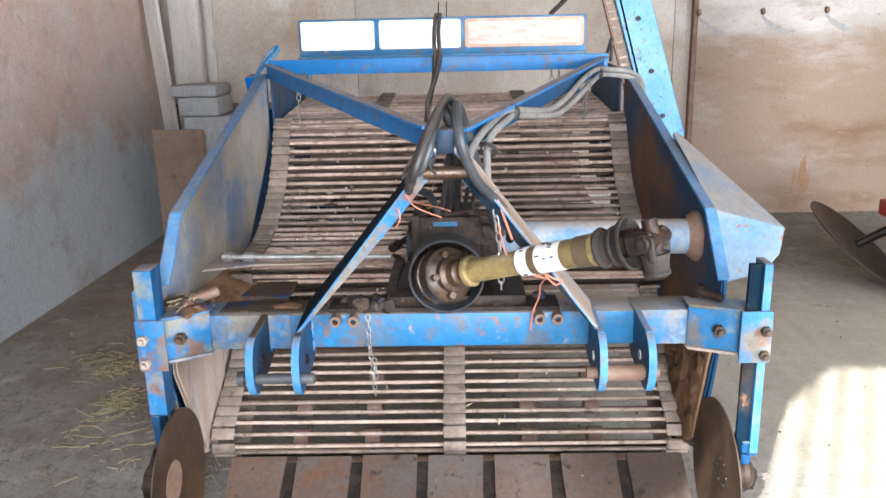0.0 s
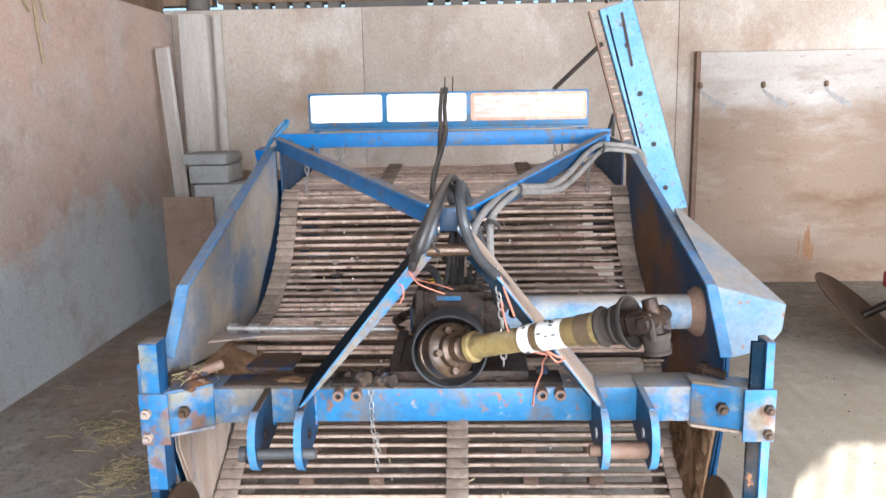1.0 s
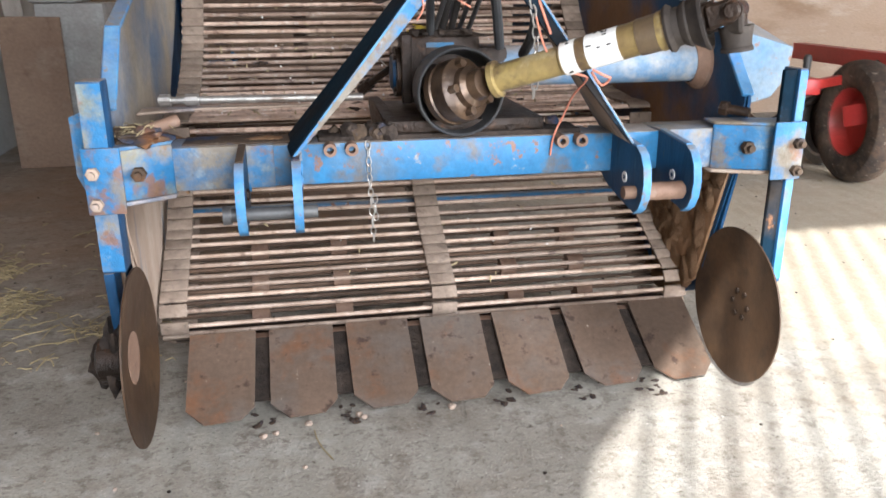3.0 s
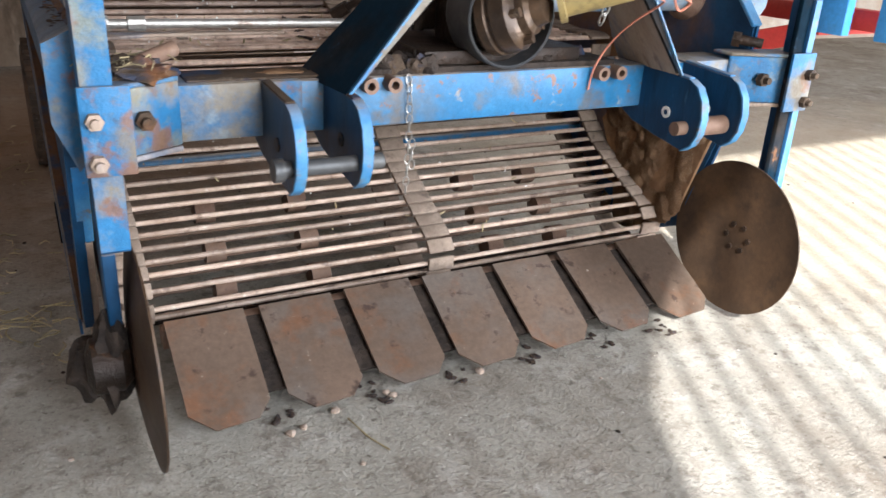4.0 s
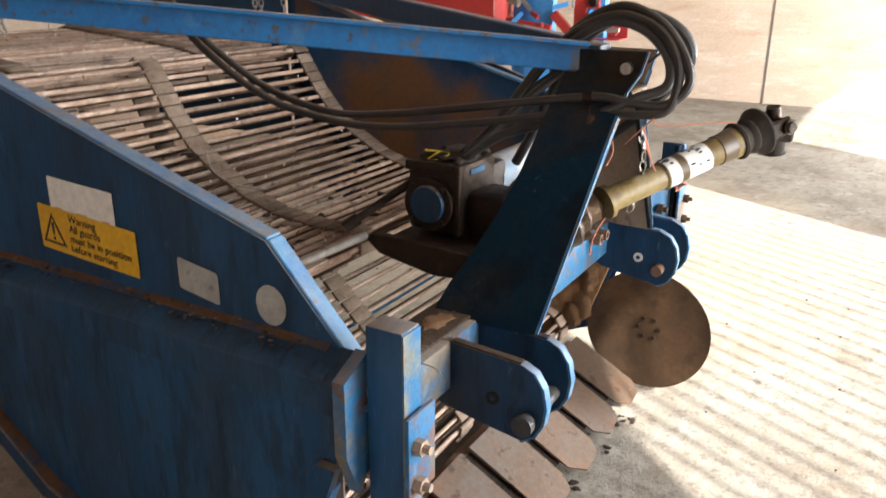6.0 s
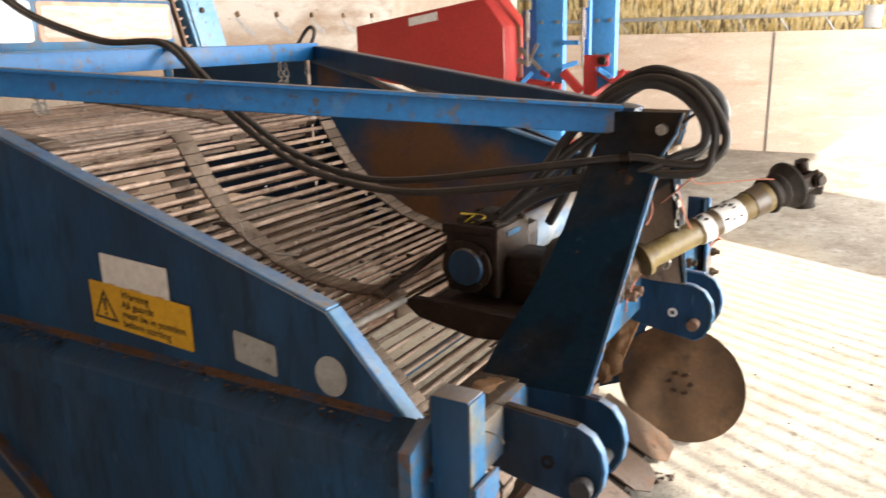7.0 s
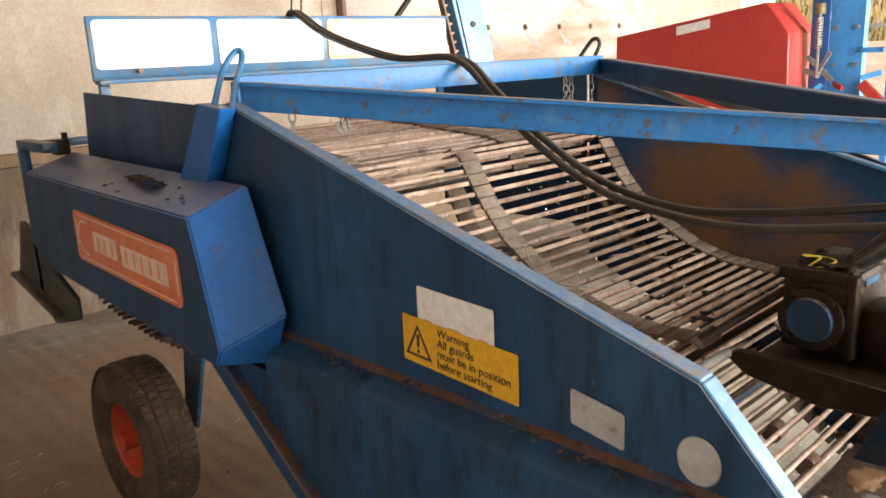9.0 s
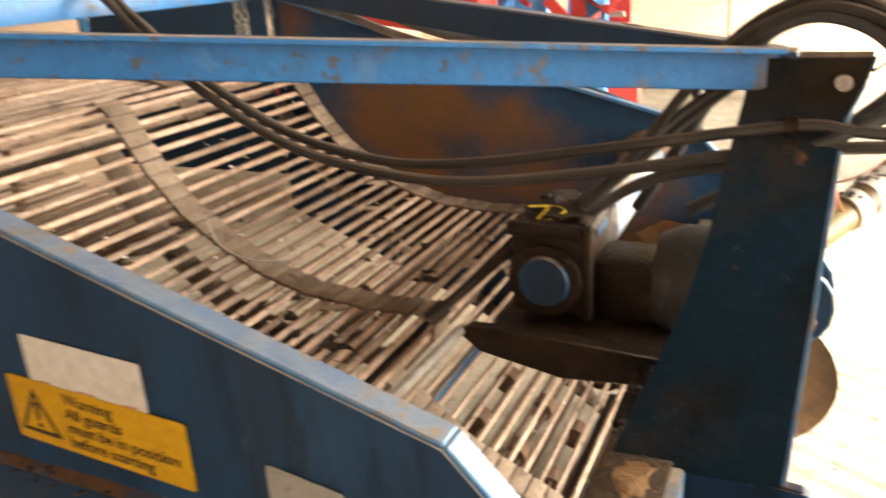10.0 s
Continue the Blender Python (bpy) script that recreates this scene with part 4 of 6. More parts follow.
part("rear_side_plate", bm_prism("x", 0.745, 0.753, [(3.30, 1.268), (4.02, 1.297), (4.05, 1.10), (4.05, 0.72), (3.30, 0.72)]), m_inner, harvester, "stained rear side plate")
end_frame = part("end_frame", join(bm_box(-0.90, -0.86, 3.95, 4.18, 1.140, 1.168, 0.003), bm_box(-0.90, -0.875, 4.145, 4.18, 0.70, 1.140, 0.003), bm_box(-0.860, -0.70, 4.150, 4.18, 1.135, 1.160, 0.003)), m_blue_side, harvester, "dull blue angle frame at the rear end")
part("clamp", join(bm_box(-0.83, -0.79, 4.05, 4.10, 1.12, 1.165, 0.004), bm_rod((-0.80, 4.06, 1.14), (-0.80, 4.06, 1.185), 0.009, 8)), m_grease, harvester, "dirty clamp")
part("flap_lip", bm_bar((-0.89, 4.38, 0.725), (-0.89, 4.02, 0.655), 0.07, 0.016, 0.003), m_black, harvester, "folded lip of the rubber flap")
part("rubber_flap", bm_prism("x", -0.90, -0.88, [(4.28, 0.91), (4.22, 0.89), (4.10, 0.81), (3.90, 0.725), (3.90, 0.66), (4.09, 0.61), (4.38, 0.72)], 0.004), m_black, harvester, "black rubber flap at the rear end")

# sign board across the rear
sign = part("sign_board", bm_box(-0.735, 0.695, 3.945, 3.957, 1.325, 1.508, 0.004), m_blue, harvester, "blue sign board with two white panels and a faded orange one")
for x0, x1, m in ((-0.722, -0.355, m_whitesign), (-0.330, 0.075, m_whitesign), (0.098, 0.685, m_fadedk)):
    part("sign_panel", bm_prism("y", 3.9415, 3.946, [((x0 + x1) / 2 + p, 1.428 + q) for p, q in rounded(x1 - x0, 0.138, 0.014)]), m, sign)
part("sign_panel", bm_prism("y", 3.9395, 3.943, [((0.115 + 0.668) / 2 + p, 1.428 + q) for p, q in rounded(0.553, 0.108, 0.01)]), m_fade, sign, "faded orange panel, worn nearly white")
part("sign_rail", bm_box(-0.735, 0.695, 3.90, 3.944, 1.318, 1.330, 0.002), m_blue, sign)
for x in (-0.70, 0.66):
    part("sign_post", bm_box(x - 0.015, x + 0.015, 3.957, 3.975, 1.05, 1.46, 0.002), m_blue, sign)

# discharge arm folded up at the rear right
arm = part("folded_arm", join(bm_bar((0.845, 4.075, 1.93), (1.165, 4.075, 0.86), 0.010, 0.170, 0.001)), m_arm, harvester, "raised light blue arm with chipped paint and bolt holes")
for s in (-1, 1):
    off = Vector((0.082 * s * 0.958, 0.022, 0.082 * s * 0.287))
    part("arm_flange", bm_bar(Vector((0.845, 4.075, 1.93)) + off, Vector((1.165, 4.075, 0.86)) + off, 0.050, 0.010, 0.001), m_edge if s < 0 else m_grease, arm)
for k in (0.19, 0.42, 0.665, 0.88):
    p = Vector((0.845, 4.062, 1.93)).lerp(Vector((1.165, 4.062, 0.86)), k)
    part("hole", bm_rod(p, p + Vector((0, 0.02, 0)), 0.013, 12), m_grease, arm)
part("slot", bm_bar((0.875, 4.067, 1.89), (0.935, 4.067, 1.62), 0.004, 0.014, 0), m_grease, arm, "dark slot worn through the arm's paint")
part("rear_flange", bm_bar((0.80, 4.12, 1.88), (1.06, 4.12, 0.95), 0.10, 0.012, 0.001), m_rust, arm)

tops, foots = Vector((0.735, 4.13, 1.90)), Vector((0.985, 4.13, 1.02))
for k in range(24):
    p = tops.lerp(foots, k / 23)
    part("web_bar", bm_rod(p + Vector((-0.02, -0.05, 0.0)), p + Vector((0.075, 0.0, 0.012)), 0.006, 6), m_bar, arm)
part("web_edge", bm_bar(tops + Vector((-0.025, -0.05, 0)), foots + Vector((-0.025, -0.05, 0)), 0.03, 0.012, 0.002), m_rust, arm)
part("arm_head", bm_bar((0.80, 4.09, 2.14), (0.95, 4.09, 2.155), 0.02, 0.12, 0.003), m_rust, arm, "rusty plate at the arm's head")
for x in (0.80, 0.925):
    part("head_rod", bm_rod((x, 4.08, 1.94), (x - 0.035, 4.09, 2.16), 0.008, 8), m_grease, arm)
part("prop_rod", bm_rod((0.53, 4.06, 1.51), (0.78, 4.08, 1.74), 0.012, 10), m_grease, arm, "thin prop rod")

# wheel under the rear left
wheel = part("wheel", bm_rod((-0.62, 3.90, 0.247), (-0.83, 3.90, 0.247), 0.03, 14), m_orange, harvester, "dusty road tyre on an orange rim")
prof = [(a * 0.84, b) for a, b in ((-0.060, 0.120), (-0.074, 0.130), (-0.084, 0.155), (-0.087, 0.180), (-0.082, 0.212), (-0.070, 0.230), (-0.050, 0.2385), (0.0, 0.2420), (0.050, 0.2385), (0.070, 0.230), (0.082, 0.212), (0.087, 0.180), (0.084, 0.155), (0.074, 0.130), (0.060, 0.120))]
tyre = part("tyre", bm_lathe(prof, (-0.76, 3.90, 0.247), (0.5, 3.90, 0.247), 56), m_tyre, wheel, "dusty black tyre with worn block tread")
part("rim", bm_lathe([(-0.056, 0.128), (-0.050, 0.120), (-0.035, 0.114), (0.010, 0.104), (0.030, 0.085), (0.034, 0.0), (0.040, 0.0), (0.038, 0.09), (0.014, 0.112), (-0.02, 0.118), (0.05, 0.12)], (-0.76, 3.90, 0.247), (0.5, 3.90, 0.247), 40), m_orange, wheel, "orange painted rim")
part("hub", bm_lathe([(-0.010, 0.0), (-0.010, 0.034), (0.0, 0.048), (0.02, 0.060), (0.04, 0.062)], (-0.76, 3.90, 0.247), (0.5, 3.90, 0.247), 20), m_grease, wheel)
knob = bmesh.new()
for k in range(58):
    a = 2 * math.pi * k / 58
    for row, (u, w) in enumerate(((-0.052, 0.024), (-0.018, 0.030), (0.018, 0.030), (0.052, 0.024))):
        b = bm_box(u - w / 2, u + w / 2, -0.0112, 0.0112, 0.232 if abs(u) > 0.04 else 0.236, 0.2450 if abs(u) < 0.04 else 0.2405)
        bmesh.ops.rotate(b, cent=(0, 0, 0), matrix=Matrix.Rotation(0.12 if row % 2 else -0.12, 3, "Z"), verts=b.verts)
        bmesh.ops.rotate(b, cent=(0, 0, 0), matrix=Matrix.Rotation(a + (math.pi / 58 if row % 2 else 0), 3, "X"), verts=b.verts)
        me = bpy.data.meshes.new("t")
        b.to_mesh(me)
        b.free()
        knob.from_mesh(me)
        bpy.data.meshes.remove(me)
bmesh.ops.translate(knob, vec=(-0.76, 3.90, 0.247), verts=knob.verts)
part("tread", knob, m_tyre, tyre)
leg = part("wheel_leg", join(bm_prism("x", -0.605, -0.590, [(3.66, 0.76), (3.84, 0.72), (3.93, 0.24), (3.86, 0.22)], 0.003), bm_prism("x", -0.72, -0.59, [(3.70, 0.72), (3.86, 0.71), (3.86, 0.60), (3.70, 0.61)], 0.004)), m_blue, harvester, "blue wheel leg with flaking paint")
part("pivot", bm_rod((-0.71, 3.73, 0.65), (-0.58, 3.73, 0.65), 0.045, 16), m_rust, leg)

# coulter discs
for x, cy, cz, s in ((-0.727, 1.812, 0.228, -1), (0.757, 1.841, 0.228, 1)):
    r = 0.205
    dprof = [(0.020 * s * (1 - (k / 10) ** 2), r * k / 10) for k in range(11)]
    back = [(a + 0.004, b) for a, b in dprof[::-1]]
    disc = part("coulter_disc", bm_lathe(dprof + back, (x, cy, cz), (x + 1, cy, cz), 56), m_disc, harvester, "dished brown steel coulter disc")
    hub = part("disc_hub", bm_lathe([(-0.022, 0.0), (-0.022, 0.026), (-0.012, 0.05), (0.035, 0.05), (0.05, 0.035), (0.05, 0.0)], (x + (0.046 if s > 0 else -0.072), cy, cz), (x + 1, cy, cz), 24), m_grease if s < 0 else m_disc, disc)
    if s > 0:
        for k in range(6):
            a = k * math.pi / 3
            p = Vector((x + 0.014, cy + 0.036 * math.cos(a), cz + 0.036 * math.sin(a)))
            part("disc_bolt", bm_rod(p, p + Vector((0.03, 0, 0)), 0.0075, 6), m_grease, disc)
    else:
        part("worn_patch", bm_lathe([(0.0, 0.0), (-0.0012, 0.060), (0.004, 0.066)], (x - 0.0150, cy, cz), (x - 1, cy, cz), 32), m_rust, disc, "rusty worn boss of the disc")
part("soil_lump", bm_lump((-0.815, 1.86, 0.20), (0.035, 0.055, 0.055), 3.0), m_clod, harvester, "dark greasy soil clod on the disc bearing")
part("soil_lump", bm_lump((-0.777, 1.812, 0.235), (0.030, 0.044, 0.085), 6.0, 0.5), m_clod, harvester, "dark mud caked on the foot of the post")
part("soil_lump", bm_lump((0.845, 1.88, 0.20), (0.035, 0.05, 0.05), 8.0), m_clod, harvester, "dark greasy soil clod on the disc bearing")

# disc posts and their clamps
for x0, x1, y0, y1, ztop, s in ((-0.776, -0.728, 1.792, 1.856, 0.848, -1), (0.800, 0.852, 1.800, 1.866, 0.838, 1)):
    f0, f1 = (x0, x0 + 0.022) if s < 0 else (x0 + 0.012, x1 - 0.012)
    foot = bm_prism("x", f0, f1, [(y0, 0.4395 if s < 0 else 0.34), (y1, 0.4395 if s < 0 else 0.34), (y1 + 0.02, 0.18), (y0 + 0.03, 0.17)], 0.002)
    if s < 0:
        # dark post with a lighter front strip: its lighting is put into the paint
        post = part("disc_post", join(bm_box(x0, x1, y0, y1, 0.44, ztop, 0.003), foot), m_blue_side, harvester, "blue box-section disc post, chipped at the edges")
        part("worn_edge", bm_box(x0 + 0.001, x1 - 0.001, y0 - 0.002, y0 + 0.001, 0.445, ztop - 0.004), m_blue_worn, post)
    else:
        post = part("disc_post", join(bm_box(x1 - 0.022, x1, y0, y1, 0.30, ztop, 0.003), foot), m_blue_side, harvester, "blue angle-section disc post, inner side painted as shaded")
        # this leaf is coloured near black to show the post's shaded inner side
        part("inner_leaf", bm_box(x0 - 0.004, x1 - 0.0225, y0 + 0.006, y0 + 0.020, 0.30, ztop - 0.002, 0.002), m_leg, post, "leaf of the angle section with shade in its colour")
        part("worn_edge", bm_box(x1 - 0.021, x1 - 0.001, y0 - 0.002, y0 + 0.001, 0.31, ztop - 0.004), m_edge, post)
    # a plate slanting from the post back to the beam, with bent top and bottom lips and a strap round the post
    ox, ix = (x0 + 0.004, -0.618) if s < 0 else (x1 - 0.004, 0.668)
    oy, iy = y0 - 0.004, 1.876
    clamp = part("post_clamp", bm_prism("z", 0.590, 0.700, [(ox, oy), (ix, iy), (ix, iy + 0.009), (ox, oy + 0.009)], 0.002), m_blue_worn, harvester, "flaking blue clamp plate")
    part("clamp_top", bm_prism("z", 0.700, 0.708, [(ox, oy - 0.002), (ix, iy - 0.002), (ix, iy + 0.06), (ox, oy + 0.10)], 0.002), m_blue_worn, clamp, "bent upper lip of the clamp")
    part("clamp_bottom", bm_prism("z", 0.580, 0.589, [(ox, oy - 0.002), (ix, iy - 0.004), (ix, iy + 0.05), (ox, oy + 0.08)], 0.002), m_tan, clamp, "soil-dusted lower lip of the clamp")
    part("clamp_strap", bm_box(x0 - 0.006 if s < 0 else x0 - 0.022, x1 + 0.022 if s < 0 else x1 + 0.006, y0 - 0.014, y0 - 0.006, 0.575, 0.715, 0.002), m_blue_worn, clamp, "chipped clamp strap round the post")
    bx = (x0 + 0.014) if s < 0 else (x1 - 0.012)
    for z in (0.664, 0.598):
        bolt(clamp, (bx, y0 - 0.014, z), "y", 0.011, 0.026, m_tan if s < 0 else m_dust_top)
    bolt(clamp, (-0.682 if s < 0 else 0.737, 1.832 if s < 0 else 1.838, 0.648), "y", 0.013, 0.030)
part("foot_soil", bm_lump((-0.415, 1.945, 0.690), (0.050, 0.034, 0.007), 9.0, 0.5), m_soil, harvester, "brown soil lying at the foot of the mast plate")
part("trash", bm_lump((-0.685, 1.885, 0.716), (0.060, 0.045, 0.022), 5.0, 0.6), m_dust_top, harvester, "dry trash and chaff lying on the clamp")
part("jack_screw", join(bm_rod((0.705, 1.905, 0.735), (0.750, 1.862, 0.728), 0.012, 12), bm_rod((0.699, 1.911, 0.736), (0.712, 1.897, 0.734), 0.019, 6)), m_grease, harvester, "dirty adjusting screw")
part("jack_screw", join(bm_rod((-0.61, 1.945, 0.742), (-0.668, 1.905, 0.728), 0.014, 12)), m_rust, harvester, "rusty adjusting screw")

# shares
SH_Y1, SH_Z1, SH_Y0, SH_Z0 = 2.070, 0.156, 1.815, 0.026
share_bm = bmesh.new()
half = 0.0840
outline = [(-half, 0.0), (half, 0.0), (half * 0.97, -0.232), (half * 0.60, -0.268), (-half * 0.45, -0.274), (-half * 0.98, -0.230)]
lo = [share_bm.verts.new((x, y, -0.006)) for x, y in outline]
hi = [share_bm.verts.new((x, y, 0.004 if y > -0.2 else -0.001)) for x, y in outline]
share_bm.faces.new(lo[::-1])
share_bm.faces.new(hi)
for i in range(6):
    share_bm.faces.new((lo[i], lo[(i + 1) % 6], hi[(i + 1) % 6], hi[i]))
bmesh.ops.recalc_face_normals(share_bm, faces=share_bm.faces)
share_me = mesh_of("share", share_bm, m_share)
tilt = math.atan2(SH_Z1 - SH_Z0, SH_Y1 - SH_Y0)
# added dark sheet stands in for the shade between and under the shares
part("share_carrier", bm_prism("x", -0.65, 0.725, [(2.07, 0.136), (2.07, 0.126), (1.90, 0.038), (1.895, 0.048)]), m_clod, harvester, "added dark plate below the shares that blackens their gaps")
share_bar = part("share_frame", join(bm_box(-0.66, 0.735, 2.070, 2.105, 0.09, 0.136, 0.003)), m_rust, harvester, "rusty share carrier bar")
RNG = random.Random(4)
for i in range(7):
    piece("share", share_me, share_bar, (-0.571 + i * 0.2030, SH_Y1 + RNG.uniform(-0.004, 0.004), SH_Z1), (tilt, RNG.uniform(-0.01, 0.01), RNG.uniform(-0.03, 0.03)))

# ---- webs ----
link_bm = bm_box(-0.036, 0.036, -0.0178, 0.0178, 0.004, 0.014, 0.003)
link_me = mesh_of("web_link", link_bm, m_link)


def walk_line(line, pitch):
    """Places and slopes at even steps along a line of (y, z)."""
    out, left = [], 0.0
    for (y0, z0), (y1, z1) in zip(line, line[1:]):
        seg = math.hypot(y1 - y0, z1 - z0)
        d = left
        while d < seg:
            out.append((y0 + (y1 - y0) * d / seg, z0 + (z1 - z0) * d / seg, math.atan2(z1 - z0, y1 - y0)))
            d += pitch
        left = d - seg
    return out


def build_web(line, x0, x1, pitch, belts, r, label, seed, lower=(), metal=m_bar):
    rng = random.Random(seed)
    steps = walk_line(line, pitch)
    mid = ((x0 + x1) / 2, sum(s[0] for s in steps) / len(steps), sum(s[1] for s in steps) / len(steps))
    web = part("web", bm_rod((x0 + 0.02, steps[0][0] + 0.035, steps[0][1] - 0.02), (x1 - 0.02, steps[0][0] + 0.035, steps[0][1] - 0.02), 0.018, 16), m_grease, harvester, label)
    bar_me = mesh_of("bar", bm_rod((x0 - mid[0], 0, 0), (x1 - mid[0], 0, 0), r, 8), metal)
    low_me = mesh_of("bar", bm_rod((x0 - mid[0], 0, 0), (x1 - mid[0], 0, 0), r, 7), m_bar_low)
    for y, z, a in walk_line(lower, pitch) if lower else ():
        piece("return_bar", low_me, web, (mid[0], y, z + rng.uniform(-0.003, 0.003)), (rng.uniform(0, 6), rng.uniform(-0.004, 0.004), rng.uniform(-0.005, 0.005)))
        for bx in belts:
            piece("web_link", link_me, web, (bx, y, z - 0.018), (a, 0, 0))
    for y, z, a in steps:
        piece("bar", bar_me, web, (mid[0], y, z + rng.uniform(-0.002, 0.002)), (rng.uniform(0, 6), rng.uniform(-0.003, 0.003), rng.uniform(-0.004, 0.004)))
        for bx in belts:
            piece("web_link", link_me, web, (bx, y, z), (a, 0, rng.uniform(-0.03, 0.03)))
    return web


def arc(cy, cz, r, a0, a1, n=6):
    return [(cy + r * math.cos(radians(a0 + (a1 - a0) * k / n)), cz + r * math.sin(radians(a0 + (a1 - a0) * k / n))) for k in range(n + 1)]


FRONT = arc(2.185, 0.172, 0.058, 270, 130, 6) + [(2.40, 0.345), (2.62, 0.545), (2.72, 0.60)]
front_web = build_web(FRONT, -0.735, 0.765, 0.040, (-0.700, 0.035, 0.735), 0.0062, "front digging web of dusty steel bars on rubber belts", 1, [(2.66, 0.42), (2.45, 0.245), (2.25, 0.095)], m_bar_front)
REAR = [(2.47, 0.605)] + arc(2.47, 0.632, 0.030, 200, 90, 3) + [(2.58, 0.657), (2.73, 0.670), (2.85, 0.705), (2.97, 0.770), (3.06, 0.832), (3.14, 0.925), (3.225, 1.055), (3.25, 1.075), (3.275, 1.06), (3.28, 1.02)]
rear_web = build_web(REAR, -0.725, 0.755, 0.0385, (-0.685, 0.035, 0.725), 0.0072, "rising rear web of dusty steel bars on rubber belts", 2, [(3.26, 0.97), (3.20, 0.86), (3.10, 0.735), (2.97, 0.635), (2.82, 0.575), (2.66, 0.555), (2.52, 0.575)])
THIRD = [(3.30, 0.99), (3.33, 1.055), (3.40, 1.075), (3.70, 1.10), (4.02, 1.125), (4.12, 1.10)]
third_web = build_web(THIRD, -0.72, 0.735, 0.037, (-0.30, 0.36), 0.0070, "upper discharge web of dusty steel bars", 3, [(4.16, 1.07), (4.30, 0.97), (4.38, 0.82), (4.34, 0.68), (4.15, 0.605), (3.85, 0.575), (3.57, 0.59), (3.36, 0.66)])
for x in (-0.48, -0.24, 0.28, 0.50):
    for y, z in ((2.27, 0.115), (2.36, 0.18), (2.46, 0.25)):
        part("web_roller", bm_lathe([(0, 0.0), (0, 0.03), (0.05, 0.03), (0.05, 0.0)], (x - 0.025, y, z), (x + 1, y, z), 14), m_rust, front_web, "rusty support roller")
part("cross_tube", bm_rod((-0.72, 2.52, 0.37), (0.74, 2.52, 0.37), 0.014, 12), m_blue, harvester, "blue tube below the web")

# gearbox, drive shaft housing and PTO shaft
GX, GY, GZ = -0.082, 2.168, 0.815
gear = part("gearbox", bm_box(GX + 0.012, 0.125, 2.095, 2.235, 0.742, 0.908, 0.014), m_grease, harvester, "oily dark gearbox caked with soil")
part("bearing_boss", bm_rod((GX, GY, GZ), (GX + 0.02, GY, GZ), 0.062, 28), m_grease, gear)
part("input_neck", bm_box(-0.03, 0.10, 1.99, 2.10, 0.715, 0.84, 0.02), m_grease, gear)
part("output_neck", bm_box(0.10, 0.20, 2.10, 2.20, 0.77, 0.88, 0.015), m_grease, gear)
part("top_rib", bm_box(GX + 0.008, GX + 0.03, 2.107, 2.24, 0.888, 0.912, 0.004), m_grease, gear)
part("front_rib", bm_box(GX + 0.004, GX + 0.03, 2.088, 2.106, 0.742, 0.912, 0.004), m_grease, gear)
part("bearing_cap", bm_lathe([(0, 0.0), (0, 0.043), (0.010, 0.047), (0.02, 0.047)], (GX - 0.014, GY, GZ), (1, GY, GZ), 28), m_blue_side, gear, "round blue bearing cap")
part("cap_ring", bm_lathe([(0, 0.047), (0, 0.064), (0.014, 0.064), (0.014, 0.047)], (GX - 0.006, GY, GZ), (1, GY, GZ), 28), m_grease, gear)
for k in range(4):
    a = 0.8 + k * 1.571
    part("cap_bolt", bm_rod((GX - 0.012, GY + 0.056 * math.cos(a), GZ + 0.056 * math.sin(a)), (GX, GY + 0.056 * math.cos(a), GZ + 0.056 * math.sin(a)), 0.006, 6), m_grease, gear)
part("oil_dirt", bm_lump((0.03, 2.165, 0.908), (0.10, 0.062, 0.016), 2.0, 0.5), m_clod, gear, "soil caked on the gearbox")
for k in range(7):
    part("soil_clod", bm_lump((-0.04 + 0.022 * k, 2.11 + 0.05 * (k % 3), 0.915), (0.014, 0.012, 0.009), k * 2.2, 0.6, 2), m_clod, gear)
part("maker_plate", bm_box(-0.015, 0.055, 2.0915, 2.0945, 0.880, 0.892), m_blue, gear)
mount = part("gearbox_mount", bm_prism("x", -0.145, -0.115, [(1.95, 0.675), (1.95, 0.728), (2.17, 0.738), (2.29, 0.735), (2.312, 0.722), (2.27, 0.690), (2.12, 0.662)], 0.003), m_grease, harvester, "dark oily gearbox mounting plate")
part("mount_base", bm_box(-0.14, 0.24, 1.91, 2.26, 0.700, 0.728, 0.004), m_grease, mount)
part("shaft_housing", bm_rod((0.18, 2.15, 0.825), (0.765, 2.15, 0.825), 0.052, 28), m_housing, harvester, "pale blue tubular shaft housing")
part("housing_flange", bm_lathe([(0, 0.0), (0, 0.075), (0.015, 0.075), (0.04, 0.055)], (0.765, 2.15, 0.825), (-1, 2.15, 0.825), 24), m_rust, harvester)
part("shield_bowl", bm_lathe([(0.0, 0.0945), (-0.003, 0.0975), (0.0, 0.1005), (0.09, 0.099), (0.13, 0.080), (0.13, 0.074), (0.088, 0.093), (0.0, 0.0945)], (0.026, 1.862, 0.797), (0.026, 3.0, 0.797), 44), m_shield, harvester, "open black plastic shaft shield bowl")
A, B = Vector((-0.006, 1.912, 0.783)), Vector((0.067, 1.806, 0.825))
pto = part("pto_clutch", bm_lathe([(0, 0.0), (0.0, 0.06), (0.012, 0.071), (0.030, 0.073), (0.033, 0.069), (0.040, 0.069), (0.043, 0.073), (0.074, 0.072), (0.082, 0.064), (0.088, 0.050), (0.104, 0.047), (0.112, 0.036), (0.135, 0.031), (0.150, 0.0)], A, B, 28), m_bronze, harvester, "brown oily PTO clutch and joint")
for k in range(5):
    a = k * 1.257
    d, u, v = basis(A, B)
    p = A + d * 0.080 + 0.056 * (math.cos(a) * u + math.sin(a) * v)
    part("clutch_bolt", bm_rod(p, p + d * 0.022, 0.010, 6), m_bronze, pto)
